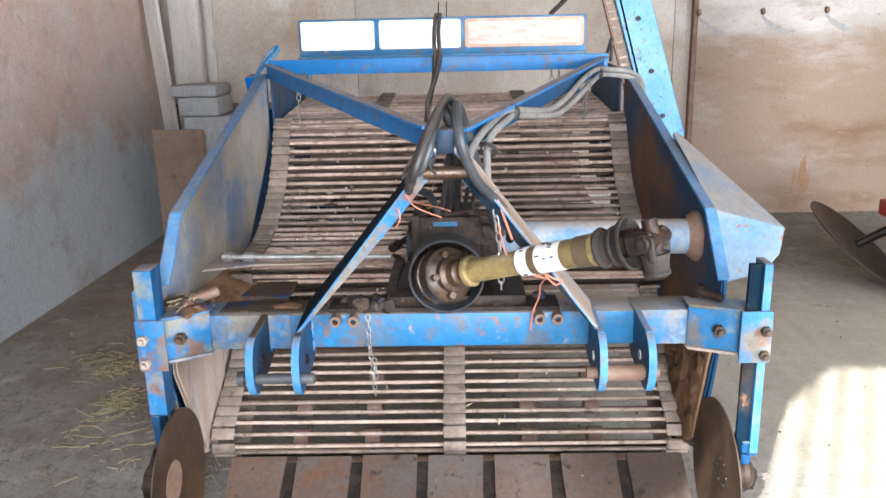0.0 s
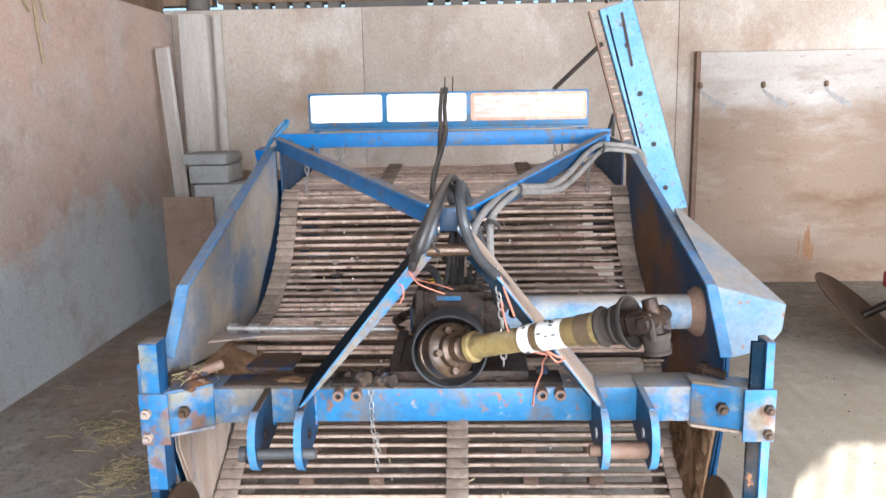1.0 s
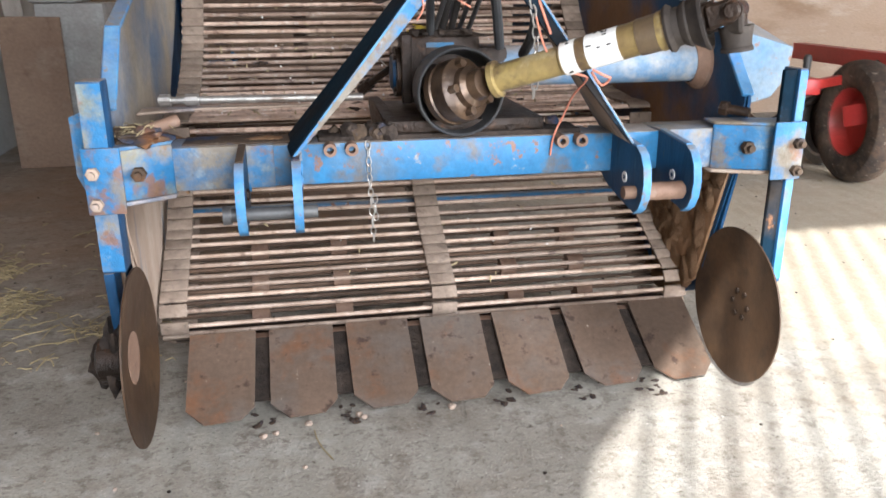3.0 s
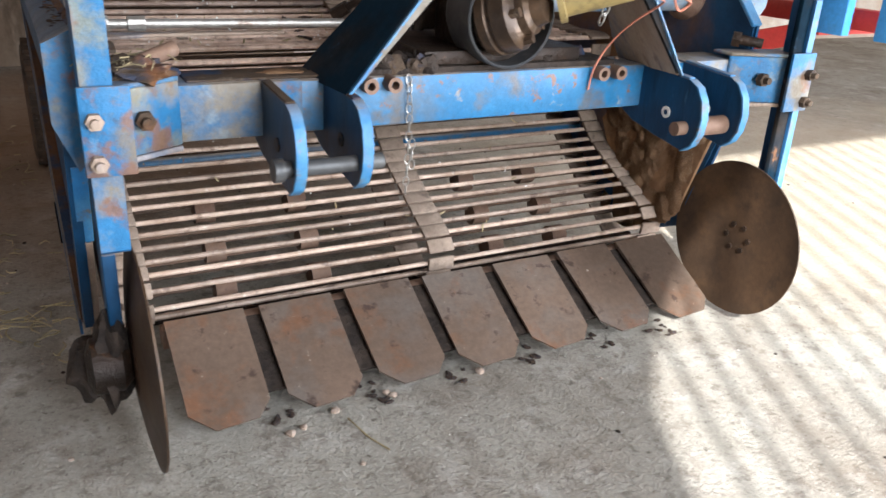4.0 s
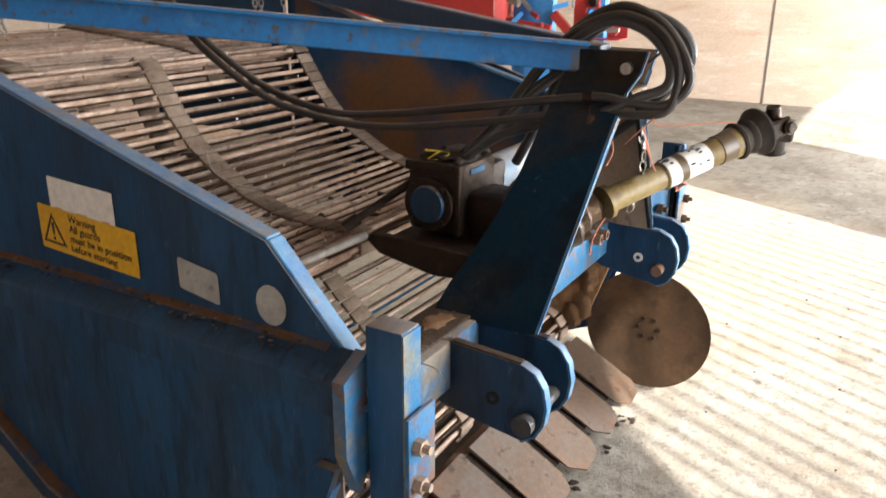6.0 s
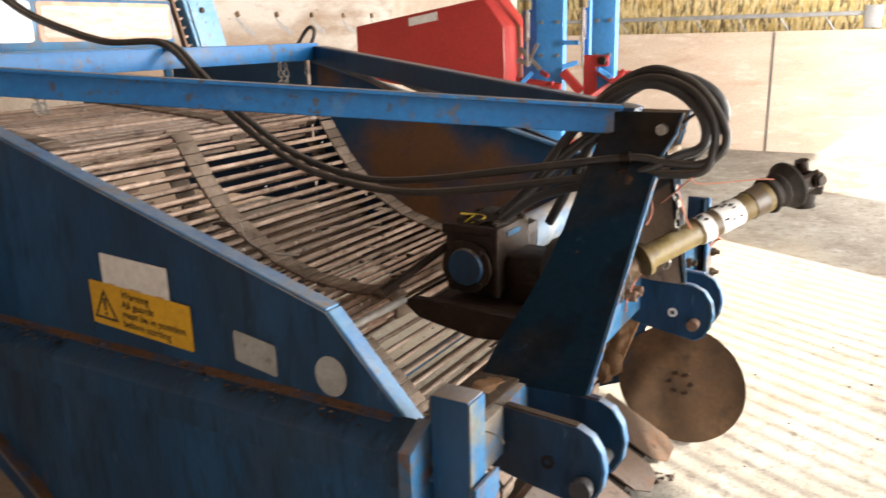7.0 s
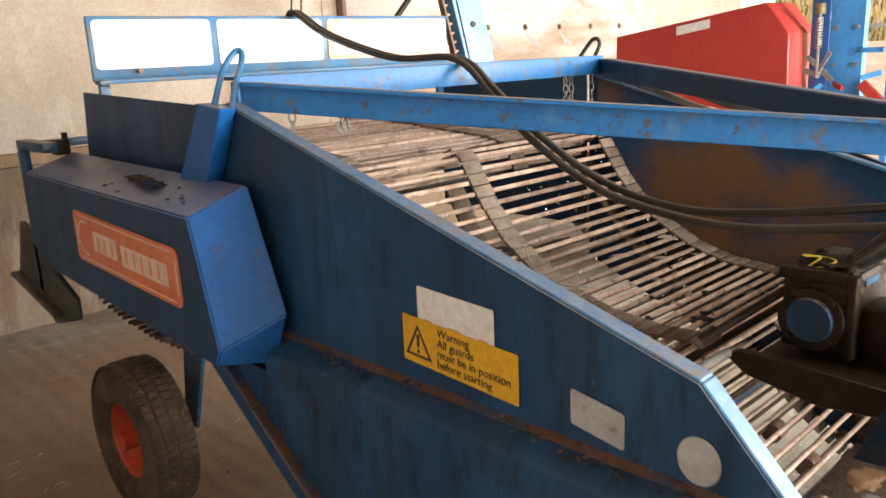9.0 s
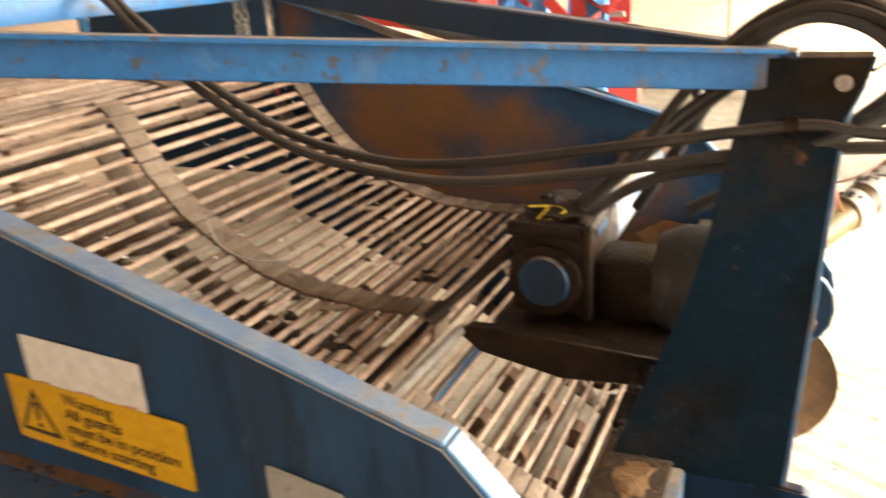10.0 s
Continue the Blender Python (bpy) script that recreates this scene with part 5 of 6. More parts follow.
P0, P1 = Vector((0.085, 1.797, 0.831)), Vector((0.428, 1.539, 0.965))
ax = (P1 - P0).normalized()
shaft = part("pto_shaft", bm_lathe([(0, 0.0), (0, 0.040), (0.012, 0.040), (0.014, 0.030), (0.16, 0.030), (0.165, 0.034), (0.36, 0.034), (0.37, 0.039), (0.385, 0.039), (0.39, 0.0)], P0, P1, 28), m_yellow, harvester, "dirty yellow guarded PTO shaft with white labels")
for d0, d1 in ((0.168, 0.200), (0.222, 0.290)):
    part("shaft_label", bm_lathe([(d0, 0.0335), (d0, 0.0347), (d1, 0.0347), (d1, 0.0335)], P0, P1, 28), m_white, shaft, "white scuffed label with black pictograms")
d, u, v = basis(P0, P1)
rng = random.Random(17)
for k in range(26):
    al, aa = rng.choice((rng.uniform(0.167, 0.183), rng.uniform(0.226, 0.270))), rng.uniform(0, 6.28)
    p = P0 + d * al + 0.0345 * (math.cos(aa) * u + math.sin(aa) * v)
    part("pictogram", bm_bar(p, p + d * rng.uniform(0.004, 0.012), rng.uniform(0.003, 0.008), 0.003, 0), m_ink, shaft)
for k, (al, aa) in enumerate(((0.168, 1.9), (0.177, 2.6), (0.22, 2.0), (0.24, 2.4), (0.25, 3.0), (0.172, 1.4), (0.23, 1.7), (0.235, 3.6), (0.17, 3.3))):
    p = P0 + d * al + 0.0345 * (math.cos(aa) * u + math.sin(aa) * v)
    part("pictogram", bm_bar(p, p + d * 0.014, 0.010, 0.003, 0), m_ink, shaft)
part("shaft_sleeve", bm_lathe([(0.325, 0.0335), (0.326, 0.0365), (0.388, 0.0375), (0.388, 0.030)], P0, P1, 28), m_sleeve, shaft, "dark grimy end of the shaft guard")
part("guard_cone", bm_lathe([(0.383, 0.0), (0.383, 0.044), (0.389, 0.047), (0.394, 0.044), (0.398, 0.038), (0.410, 0.037), (0.418, 0.043), (0.424, 0.045), (0.428, 0.043), (0.446, 0.055), (0.452, 0.060), (0.458, 0.060), (0.459, 0.055), (0.445, 0.046), (0.43, 0.03), (0.43, 0.0)], P0, P1, 36), m_cone, shaft, "dusty ribbed rubber guard cone")
Y0 = P0 + ax * 0.425
yoke = part("yoke", join(bm_rod(Y0, Y0 + ax * 0.05, 0.030, 18), bm_rod(Y0 + ax * 0.045 + u * 0.036, Y0 + ax * 0.045 - u * 0.036, 0.024, 16), bm_bar(Y0 + ax * 0.035 + u * 0.036, Y0 + ax * 0.100 + u * 0.036, 0.015, 0.046, 0.006), bm_bar(Y0 + ax * 0.035 - u * 0.036, Y0 + ax * 0.100 - u * 0.036, 0.015, 0.046, 0.006),
                         bm_rod(Y0 + ax * 0.085 - u * 0.052, Y0 + ax * 0.085 + u * 0.052, 0.019, 16), bm_rod(Y0 + ax * 0.085 - v * 0.044, Y0 + ax * 0.085 + v * 0.044, 0.017, 16)), m_grease, shaft, "greasy black universal joint")
for s in (-1, 1):
    part("bearing_cup", bm_lathe([(0, 0.0), (0, 0.012), (0.004, 0.016), (0.012, 0.016)], Y0 + ax * 0.085 + u * s * 0.060, Y0 + ax * 0.085, 14), m_grease, yoke)
E2 = Y0 + ax * 0.085
down = Vector((0.14, -0.05, -1.0)).normalized()
side = ax.cross(down).normalized()
part("tractor_yoke", join(bm_bar(E2 + side * 0.036 - down * 0.015, E2 + side * 0.028 + down * 0.040, 0.046, 0.014, 0.005), bm_bar(E2 - side * 0.036 - down * 0.015, E2 - side * 0.028 + down * 0.040, 0.046, 0.014, 0.005), bm_rod(E2 - side * 0.045, E2 + side * 0.045, 0.018, 14),
                          bm_lathe([(0.030, 0.0), (0.030, 0.032), (0.042, 0.030), (0.066, 0.027), (0.070, 0.030), (0.076, 0.030), (0.076, 0.017), (0.05, 0.017), (0.05, 0.0)], E2, E2 + down, 24)), m_cone, shaft, "dark tractor-side yoke")

# stickers on the left side plate
SX = XL - 0.0095
plate_white = part("sticker", bm_prism("x", SX - 0.001, SX, on_side(0, 2.487, 0.928, 3.0, rounded(0.178, 0.085, 0.002, 1))), m_white, left_plate, "white sticker with faint red print")
for u0, u1 in ((-0.075, -0.055), (-0.015, 0.015), (0.055, 0.075)):
    part("print_bar", bm_prism("x", SX - 0.0016, SX - 0.0004, on_side(0, 2.487, 0.928, 3.0, [(u0, -0.020), (u1, -0.020), (u1, -0.014), (u0, -0.014)])), m_fadedk, plate_white)
warn = part("sticker", bm_prism("x", SX - 0.0022, SX - 0.0008, on_side(0, 2.482, 0.868, 3.2, rounded(0.268, 0.086, 0.002, 1))), m_warn, left_plate, "yellow warning sticker with black print")
TU, TV = -0.095, -0.004
tri_o = [(TU - 0.033, TV - 0.026), (TU + 0.033, TV - 0.026), (TU, TV + 0.034)]
tri_i = [(TU - 0.0255, TV - 0.0215), (TU + 0.0255, TV - 0.0215), (TU, TV + 0.0255)]
for i in range(3):
    j = (i + 1) % 3
    part("triangle_side", bm_prism("x", SX - 0.0030, SX - 0.0021, on_side(0, 2.482, 0.868, 3.2, [tri_o[i], tri_o[j], tri_i[j], tri_i[i]])), m_ink, warn)
part("exclamation_mark", bm_prism("x", SX - 0.0030, SX - 0.0021, on_side(0, 2.482, 0.868, 3.2, [(TU - 0.002, TV - 0.008), (TU + 0.002, TV - 0.008), (TU + 0.004, TV + 0.016), (TU - 0.004, TV + 0.016)])), m_ink, warn)
part("exclamation_dot", bm_prism("x", SX - 0.0030, SX - 0.0021, on_side(0, 2.482, 0.868, 3.2, [(TU + 0.0035 * math.cos(k), TV - 0.0150 + 0.0035 * math.sin(k)) for k in (0, 0.8, 1.6, 2.4, 3.1, 3.9, 4.7, 5.5)])), m_ink, warn)


def lettering(name, text, size, place, dip, parent, mat):
    """Text of the built-in font laid on a plate that faces -x, as a thin mesh."""
    curve = bpy.data.curves.new(name, "FONT")
    curve.body, curve.size, curve.extrude = text, size, 0.0003
    curve.space_line = 0.88
    holder = bpy.data.objects.new(name, curve)
    me = bpy.data.meshes.new_from_object(holder)
    bpy.data.objects.remove(holder)
    me.materials.clear()
    me.materials.append(mat)
    turn = Matrix(((0, 0, -1), (-1, 0, 0), (0, 1, 0))).to_4x4()
    me.transform(turn @ Matrix.Rotation(radians(-dip), 4, "Z"))
    ob = new(name, me)
    ob.parent = parent
    ob.location = Vector(place) - HOME[parent]
    HOME[ob] = Vector(place)
    return ob


lettering("warning_text", "Warning\nAll guards\nmust be in position\nbefore starting", 0.0215, (SX - 0.0030, 2.528, 0.893), 3.2, warn, m_ink)
part("data_plate", bm_prism("x", SX - 0.0012, SX, on_side(0, 2.203, 0.843, 9.0, rounded(0.092, 0.056, 0.006, 3))), m_badge, left_plate, "small scuffed metal data plate")
seal = part("round_sticker", bm_prism("x", SX - 0.001, SX, [(2.045 + 0.031 * math.cos(2 * math.pi * k / 28), 0.833 + 0.034 * math.sin(2 * math.pi * k / 28)) for k in range(28)]), m_badge, left_plate, "round white sticker, partly rubbed off")

# chains


def chain(points, r, link, parent, mat=m_steel, label=""):
    line = smooth_path(points, 12)
    acc, out, last = 0.0, [], None
    bms = []
    flip = 0
    for a, b in zip(line, line[1:]):
        acc += (b - a).length
        if acc >= link:
            acc = 0.0
            d, u, v = basis(a, b)
            if flip % 2:
                u, v = v, -u
            ring = []
            for k in range(9):
                t = 2 * math.pi * k / 8
                ring.append(b + d * (link * 0.72 * math.cos(t)) + u * (link * 0.38 * math.sin(t)))
            bms.append(bm_hose(ring, r, 5, 1))
            flip += 1
    return part("chain", join(*bms), mat, parent, label)


chain([(-0.189, 1.882, 0.70), (-0.188, 1.876, 0.66), (-0.186, 1.877, 0.58), (-0.179, 1.900, 0.445)], 0.0014, 0.016, harvester, m_steel, "rusty check chain hanging at the beam")
chain([(-0.176, 1.880, 0.575), (-0.174, 1.886, 0.50)], 0.0014, 0.016, harvester)
chain([(0.145, 1.748, 1.065), (0.15, 1.745, 1.0), (0.158, 1.735, 0.94), (0.163, 1.74, 0.85), (0.165, 1.76, 0.80)], 0.0022, 0.019, harvester, m_steel, "steel chain hanging from the mast")
for x in (-0.60, -0.46, -0.44, 0.44, 0.47, 0.58):
    z1 = 1.08 if abs(x) > 0.5 else 1.20
    chain([(x, 3.165, 1.285), (x + 0.004, 3.163, 1.2), (x - 0.003, 3.162, z1)], 0.0024, 0.022, harvester, m_hose_grey, "dusty chain hanging from the cross bar")

# hydraulic hoses: from the mast head back over the web to the rear
H = harvester
def mast_hose(k, label=""):
    """A hose that rises behind the mast, loops over its head and runs back past the leg, over the web to the sign board."""
    e, g = 0.024 * k, 0.034 * k
    over = [(-0.052, 1.80, 1.090), (-0.066, 2.06, 1.050), (-0.060, 2.30, 1.012), (-0.030, 2.50, 0.998), (-0.034, 2.70, 1.045), (-0.055, 2.88, 1.155), (-0.024, 3.05, 1.264)] if k == 0 else \
           [(-0.058, 1.80, 1.060), (-0.085, 2.06, 1.017), (-0.108, 2.30, 0.990), (-0.102, 2.50, 1.000), (-0.066, 2.70, 1.035), (-0.055, 2.90, 1.138), (-0.034, 3.05, 1.248)]
    pts = [(0.055 - e, 2.13, 0.92), (0.060 - e, 2.04, 1.02), (0.068 - e, 1.95, 1.14), (0.060 - e * 0.8, 1.87, 1.225 - g * 0.3), (0.040 - e * 0.5, 1.775, 1.268 - g * 0.5), (0.018 - e * 0.4, 1.685, 1.240 - g * 0.4), (-0.010 - e * 0.4, 1.625 + g * 0.3, 1.180 - g * 0.3), (-0.032 - e * 0.3, 1.605 + g * 0.6, 1.125 - g * 0.3),
           (-0.045 - e * 0.2, 1.645, 1.085 - g * 0.4), (-0.052 - e * 0.2, 1.72, 1.086 - g * 0.7)] + over + [(-0.010 - g * 0.6, 3.19, 1.346),
           (-0.040 + g * 0.6, 3.45, 1.357), (-0.050 + g * 0.6, 3.75, 1.436), (-0.045 + g * 0.6, 3.93, 1.517), (-0.045 + g * 0.6, 3.97, 1.50)]
    return part("hose", bm_hose(pts, 0.0096, 10, 8), m_hose_dusty, H, label)


mast_hose(0.0, "black hydraulic hose looped over the mast head")
mast_hose(1.0)
part("hose", bm_hose([(0.165, 2.06, 0.88), (0.14, 2.0, 0.98), (0.10, 1.92, 1.12), (0.075, 1.84, 1.215), (0.062, 1.74, 1.252), (0.062, 1.66, 1.225), (0.070, 1.63, 1.175), (0.086, 1.655, 1.125), (0.11, 1.70, 1.075), (0.145, 1.745, 1.03), (0.175, 1.80, 0.985), (0.195, 1.87, 0.93), (0.20, 1.97, 0.87)], 0.0125, 10, 8), m_hose_dk, H, "thick worn hose lying along the mast leg")
part("hose", bm_hose([(0.045, 1.90, 1.18), (0.028, 1.80, 1.235), (0.018, 1.72, 1.225), (0.0, 1.66, 1.175), (-0.02, 1.65, 1.12), (-0.045, 1.70, 1.095), (-0.055, 1.80, 1.05), (-0.02, 2.0, 0.99), (0.0, 2.12, 0.91)], 0.0105, 10, 8), m_hose_dk, H)
for cx, cz in ((-0.052, 1.090), (-0.058, 1.060)):
    part("hose_clamp", bm_lathe([(-0.010, 0.0085), (-0.010, 0.0140), (0.010, 0.0140), (0.010, 0.0085)], (cx, 1.80, cz), (cx, 2.80, cz - 0.15), 14), m_grease, H, "black tie round the hose on the mast")
part("lead", bm_hose([(0.01, 1.70, 1.16), (0.0, 1.665, 1.185), (-0.005, 1.645, 1.165), (0.0, 1.655, 1.12), (0.01, 1.69, 1.10)], 0.003, 6, 6), m_black, H, "thin cable loop at the mast head")
part("twine", bm_hose([(-0.06, 1.66, 1.07), (-0.045, 1.65, 1.045), (0.02, 1.55, 1.05), (0.045, 1.52, 1.048)], 0.0013, 6, 6), m_twine, H)
part("twine", bm_hose([(-0.06, 1.66, 1.06), (-0.04, 1.70, 1.02), (0.02, 1.74, 0.985)], 0.0016, 6, 6), m_twine, H)
# grey hoses tied along the outside of the right stay
part("hose", bm_hose([(0.085, 1.86, 1.04), (0.09, 1.852, 1.112), (0.116, 1.908, 1.157), (0.177, 2.047, 1.200), (0.206, 2.113, 1.207), (0.262, 2.241, 1.193), (0.328, 2.391, 1.178), (0.376, 2.502, 1.178), (0.442, 2.652, 1.204), (0.515, 2.819, 1.248), (0.590, 2.991, 1.275), (0.66, 3.08, 1.272), (0.76, 3.13, 1.255), (0.82, 3.20, 1.20), (0.84, 3.30, 1.10)], 0.0105, 10, 8), m_hose_grey, H, "dust-greyed hydraulic hose tied along the stay")
part("hose", bm_hose([(0.14, 1.955, 1.02), (0.138, 1.955, 1.095), (0.149, 1.984, 1.149), (0.204, 2.108, 1.183), (0.224, 2.155, 1.188), (0.272, 2.265, 1.175), (0.335, 2.408, 1.160), (0.399, 2.555, 1.155), (0.471, 2.719, 1.180), (0.548, 2.894, 1.221), (0.620, 3.058, 1.251), (0.68, 3.11, 1.250), (0.77, 3.15, 1.232), (0.82, 3.22, 1.18), (0.835, 3.30, 1.08)], 0.0105, 10, 8), m_hose_grey, H)
for p, q in (((0.215, 2.134, 1.197), (0.27, 2.26, 1.185)), ((0.605, 3.025, 1.263), (0.66, 3.08, 1.262)), ((0.142, 1.945, 1.118), (0.16, 2.00, 1.16))):
    part("cable_tie", bm_lathe([(-0.005, 0.019), (-0.005, 0.024), (0.005, 0.024), (0.005, 0.019)], p, q, 12), m_black, H)
for x, e in ((0.02, 0.0), (0.045, 0.02), (0.085, 0.01), (0.105, -0.01)):
    part("hose", bm_hose([(x - 0.01, 2.13 + e, 0.915), (x, 2.06 + e, 0.98), (x + 0.01, 1.96, 1.075 + e), (0.06 + 0.3 * (x - 0.06), 1.86, 1.155)], 0.0065, 8, 8), m_black, H, "thin black hose behind the mast")
part("lever", join(bm_rod((-0.16, 2.36, 0.745), (-0.03, 2.23, 0.86), 0.010, 10), bm_rod((-0.16, 2.36, 0.745), (-0.135, 2.335, 0.767), 0.016, 10)), m_grease, H, "greasy control rod")
part("wire", bm_hose([(0.05, 2.80, 0.735), (-0.01, 2.84, 0.75), (-0.05, 2.90, 0.79), (-0.04, 2.94, 0.85)], 0.0025, 6, 6), m_steel, H, "loose bent wire on the web")
part("rod", join(bm_rod((-0.705, 2.312, 0.738), (-0.16, 2.300, 0.735), 0.010, 12), bm_rod((-0.70, 2.312, 0.738), (-0.672, 2.311, 0.738), 0.017, 10), bm_rod((-0.635, 2.310, 0.738), (-0.600, 2.309, 0.738), 0.016, 10)), m_steel, H, "dull steel cross rod above the web")
part("rod_bracket", bm_prism("z", 0.712, 0.719, [(-0.748, 2.225), (-0.735, 2.235), (-0.60, 2.285), (-0.30, 2.298), (-0.30, 2.318), (-0.748, 2.330)], 0.002), m_tan, H, "dusty tapering plate below the rod")
part("deflector", bm_bar((-0.750, 2.40, 0.60), (-0.50, 2.40, 0.60), 0.19, 0.012, 0.003), m_railrust, H, "rusty plate below the rod")
part("side_chute", loft([[(-0.749, 2.50, 0.652), (-0.640, 2.50, 0.612), (-0.640, 2.50, 0.604), (-0.749, 2.50, 0.644)], [(-0.749, 2.01, 0.672), (-0.610, 2.01, 0.560), (-0.610, 2.01, 0.552), (-0.749, 2.01, 0.664)]]), m_soil, H, "rust-brown sloping plate beside the web")
# twine
part("twine", bm_hose([(0.158, 1.735, 0.965), (0.172, 1.712, 0.905), (0.200, 1.695, 0.862), (0.250, 1.690, 0.848), (0.268, 1.715, 0.835), (0.264, 1.780, 0.795), (0.268, 1.844, 0.746), (0.254, 1.872, 0.690), (0.248, 1.878, 0.640)], 0.0024, 6, 6), m_twine, H, "orange baler twine tied round the shaft")
part("twine", bm_hose([(0.262, 1.668, 0.862), (0.286, 1.660, 0.850), (0.304, 1.672, 0.842), (0.290, 1.684, 0.828), (0.264, 1.676, 0.856)], 0.0026, 6, 6), m_twine, H)
part("twine", bm_hose([(0.19, 1.73, 0.93), (0.17, 1.74, 0.985), (0.155, 1.745, 1.03)], 0.003, 6, 6), m_twine, H)
part("twine", bm_hose([(-0.10, 1.745, 1.005), (-0.085, 1.735, 1.01), (-0.08, 1.732, 0.985), (-0.092, 1.74, 0.96)], 0.0018, 6, 6), m_twine, H)
part("twine", bm_hose([(-0.05, 2.19, 0.914), (-0.02, 2.18, 0.926), (0.0, 2.20, 0.920), (-0.03, 2.21, 0.930), (0.0, 2.17, 0.923), (-0.03, 2.15, 0.922), (-0.07, 2.20, 0.902)], 0.0024, 6, 6), m_twine_y, H, "frayed yellow twine on the gearbox")
rng = random.Random(9)
for i in range(16):
    x = rng.choice((rng.uniform(-0.27, -0.13), rng.uniform(0.14, 0.30)))
    part("soil_clod", bm_lump((x, rng.uniform(1.90, 1.985), 0.702), (rng.uniform(0.012, 0.028),) * 3, i * 1.7, 0.5, 2), m_clod if i % 3 else m_dust_top, H)

# ---- things along the walls ----
board = thing("wall_board", (3.6, WB - 0.05, 0.0), "large stained wooden board with whitewashed band and pegs against the wall", "board")
part("sheet", bm_box(1.87, 5.6, WB - 0.07, WB - 0.03, 0.0, 1.80, 0.004), m_board, board)
part("edge_batten", bm_box(1.835, 1.868, WB - 0.075, WB - 0.002, 0.0, 1.81, 0.003), m_rust, board)
for i in range(8):
    x = 1.93 + 0.475 * i
    part("peg", bm_bar((x - 0.06, WB - 0.07, 1.545), (x - 0.058, WB - 0.10, 1.556), 0.024, 0.042, 0.004), m_timber, board, "wooden peg on the board")
    # streak down-right of each peg: its cast shadow laid on as colour
    smear = [(0.0, 0.0), (0.03, -0.035), (0.085, -0.075), (0.15, -0.105), (0.20, -0.135)]
    for k, ((u0, v0), (u1, v1)) in enumerate(zip(smear, smear[1:])):
        h = 0.022 + 0.006 * k * (1 if k < 3 else 0.4)
        part("smear", bm_prism("y", WB - 0.0712 - 0.0003 * k, WB - 0.0698, [(x - 0.06 + u0, 1.525 + v0 - h), (x - 0.06 + u1, 1.525 + v1 - h * 0.9), (x - 0.06 + u1, 1.525 + v1 + h * 0.7), (x - 0.06 + u0, 1.525 + v0 + h * 0.4)]), m_peg_shadow, board)

sill = solid("wall_plate", bm_box(-1.86, WR + 3, WB + 0.03, WB + 0.099, 2.247, 2.355, 0.006), m_timber, "long timber wall plate above the lining", "beam", "structure")
post = solid("corner_post", bm_box(WL + 0.09, WL + 0.31, WB - 0.12, WB - 0.002, 0.0, 2.16, 0.006), m_post, "grey weathered post in the corner", "post", "structure")
solid("corner_post", bm_box(WL + 0.34, WL + 0.40, WB - 0.05, WB - 0.002, 0.0, 2.16, 0.004), m_post, "narrow batten on the back wall", "post", "structure")
solid("corner_pole", bm_rod((WL + 0.2, WB + 0.05, 2.2), (WL + 0.2, WB + 0.05, TOP), 0.09, 16), m_dark, "dark round pole above the corner", "post", "structure")

blocks = thing("block_stack", (-1.65, 5.35, 0.0), "stack of grey concrete blocks in the corner", "blocks")
part("block", bm_box(-1.80, -1.42, 5.2, 5.6, 0.0, 0.93, 0.01), m_block, blocks)
part("block", bm_box(-1.84, -1.56, 5.22, 5.58, 0.932, 1.06, 0.02), m_block, blocks)
part("block", bm_box(-1.88, -1.56, 5.20, 5.58, 1.062, 1.14, 0.02), m_block, blocks)
sheet = solid("leaning_sheet", bm_prism("y", 5.06, 5.075, [(-1.97, 0.0), (-1.64, 0.0), (-1.63, 0.86), (-1.97, 0.865)], 0.003), m_oldply, "small stained plywood sheet leaning in the corner", "board")
plank = solid("leaning_plank", bm_bar((-1.98, 5.60, 0.0), (-2.12, 5.66, 1.88), 0.03, 0.12, 0.004), m_post, "split grey plank against the wall", "plank")

# ---- straw store behind the low wall ----
straw = solid("straw_stack", bm_box(WR + 0.9, WR + 2.6, WF + 0.3, WB - 0.1, 0.0, 3.4, 0.05), m_strawbale, "golden straw stacked behind the low wall", "straw", "stuff")
rail = thing("feed_rail", (WR + 0.1, 2.0, 1.29), "grey galvanised feed rail above the low wall", "rail")
part("rail", bm_box(WR + 0.05, WR + 0.10, WF + 0.3, WB - 0.3, 1.43, 1.475, 0.005), m_galv, rail)
for i in range(17):
    y = -1.5 + i * 0.44
    part("stay", bm_bar((WR + 0.12, y, 1.27), (WR + 0.08, y + 0.12, 1.45), 0.04, 0.012, 0.002), m_galv, rail)
part("clamp", bm_box(WR + 0.02, WR + 0.13, 1.60, 1.76, 1.30, 1.53, 0.01), m_galv, rail)
for y in (2.60, -0.4, 5.2):
    solid("panel_joint", bm_box(WR - 0.004, WR + 0.002, y - 0.012, y + 0.012, 0, 1.285), m_dark, "dark joint between wall panels", "joint", "structure")

# ---- the red and blue machine beside the harvester ----
planter = thing("red_planter", (2.9, 3.6, 0.0), "red and blue planting machine parked on the barn floor", "planter")
part("hopper_panel", bm_prism("x", 2.55, 2.90, [(4.37, 1.41), (3.46, 1.545), (3.335, 1.385), (3.325, 1.06), (3.40, 0.95), (4.37, 1.10)], 0.006), m_red, planter, "red sheet hopper with sloping top")
part("hopper_label", bm_prism("x", 2.546, 2.5495, [(3.97, 1.402), (3.77, 1.432), (3.77, 1.480), (3.97, 1.450)]), m_white, planter, "pale paper label")
part("upright", bm_box(2.76, 2.80, 3.215, 3.31, 0.55, 2.35, 0.004), m_blue_new, planter, "narrow blue steel upright")
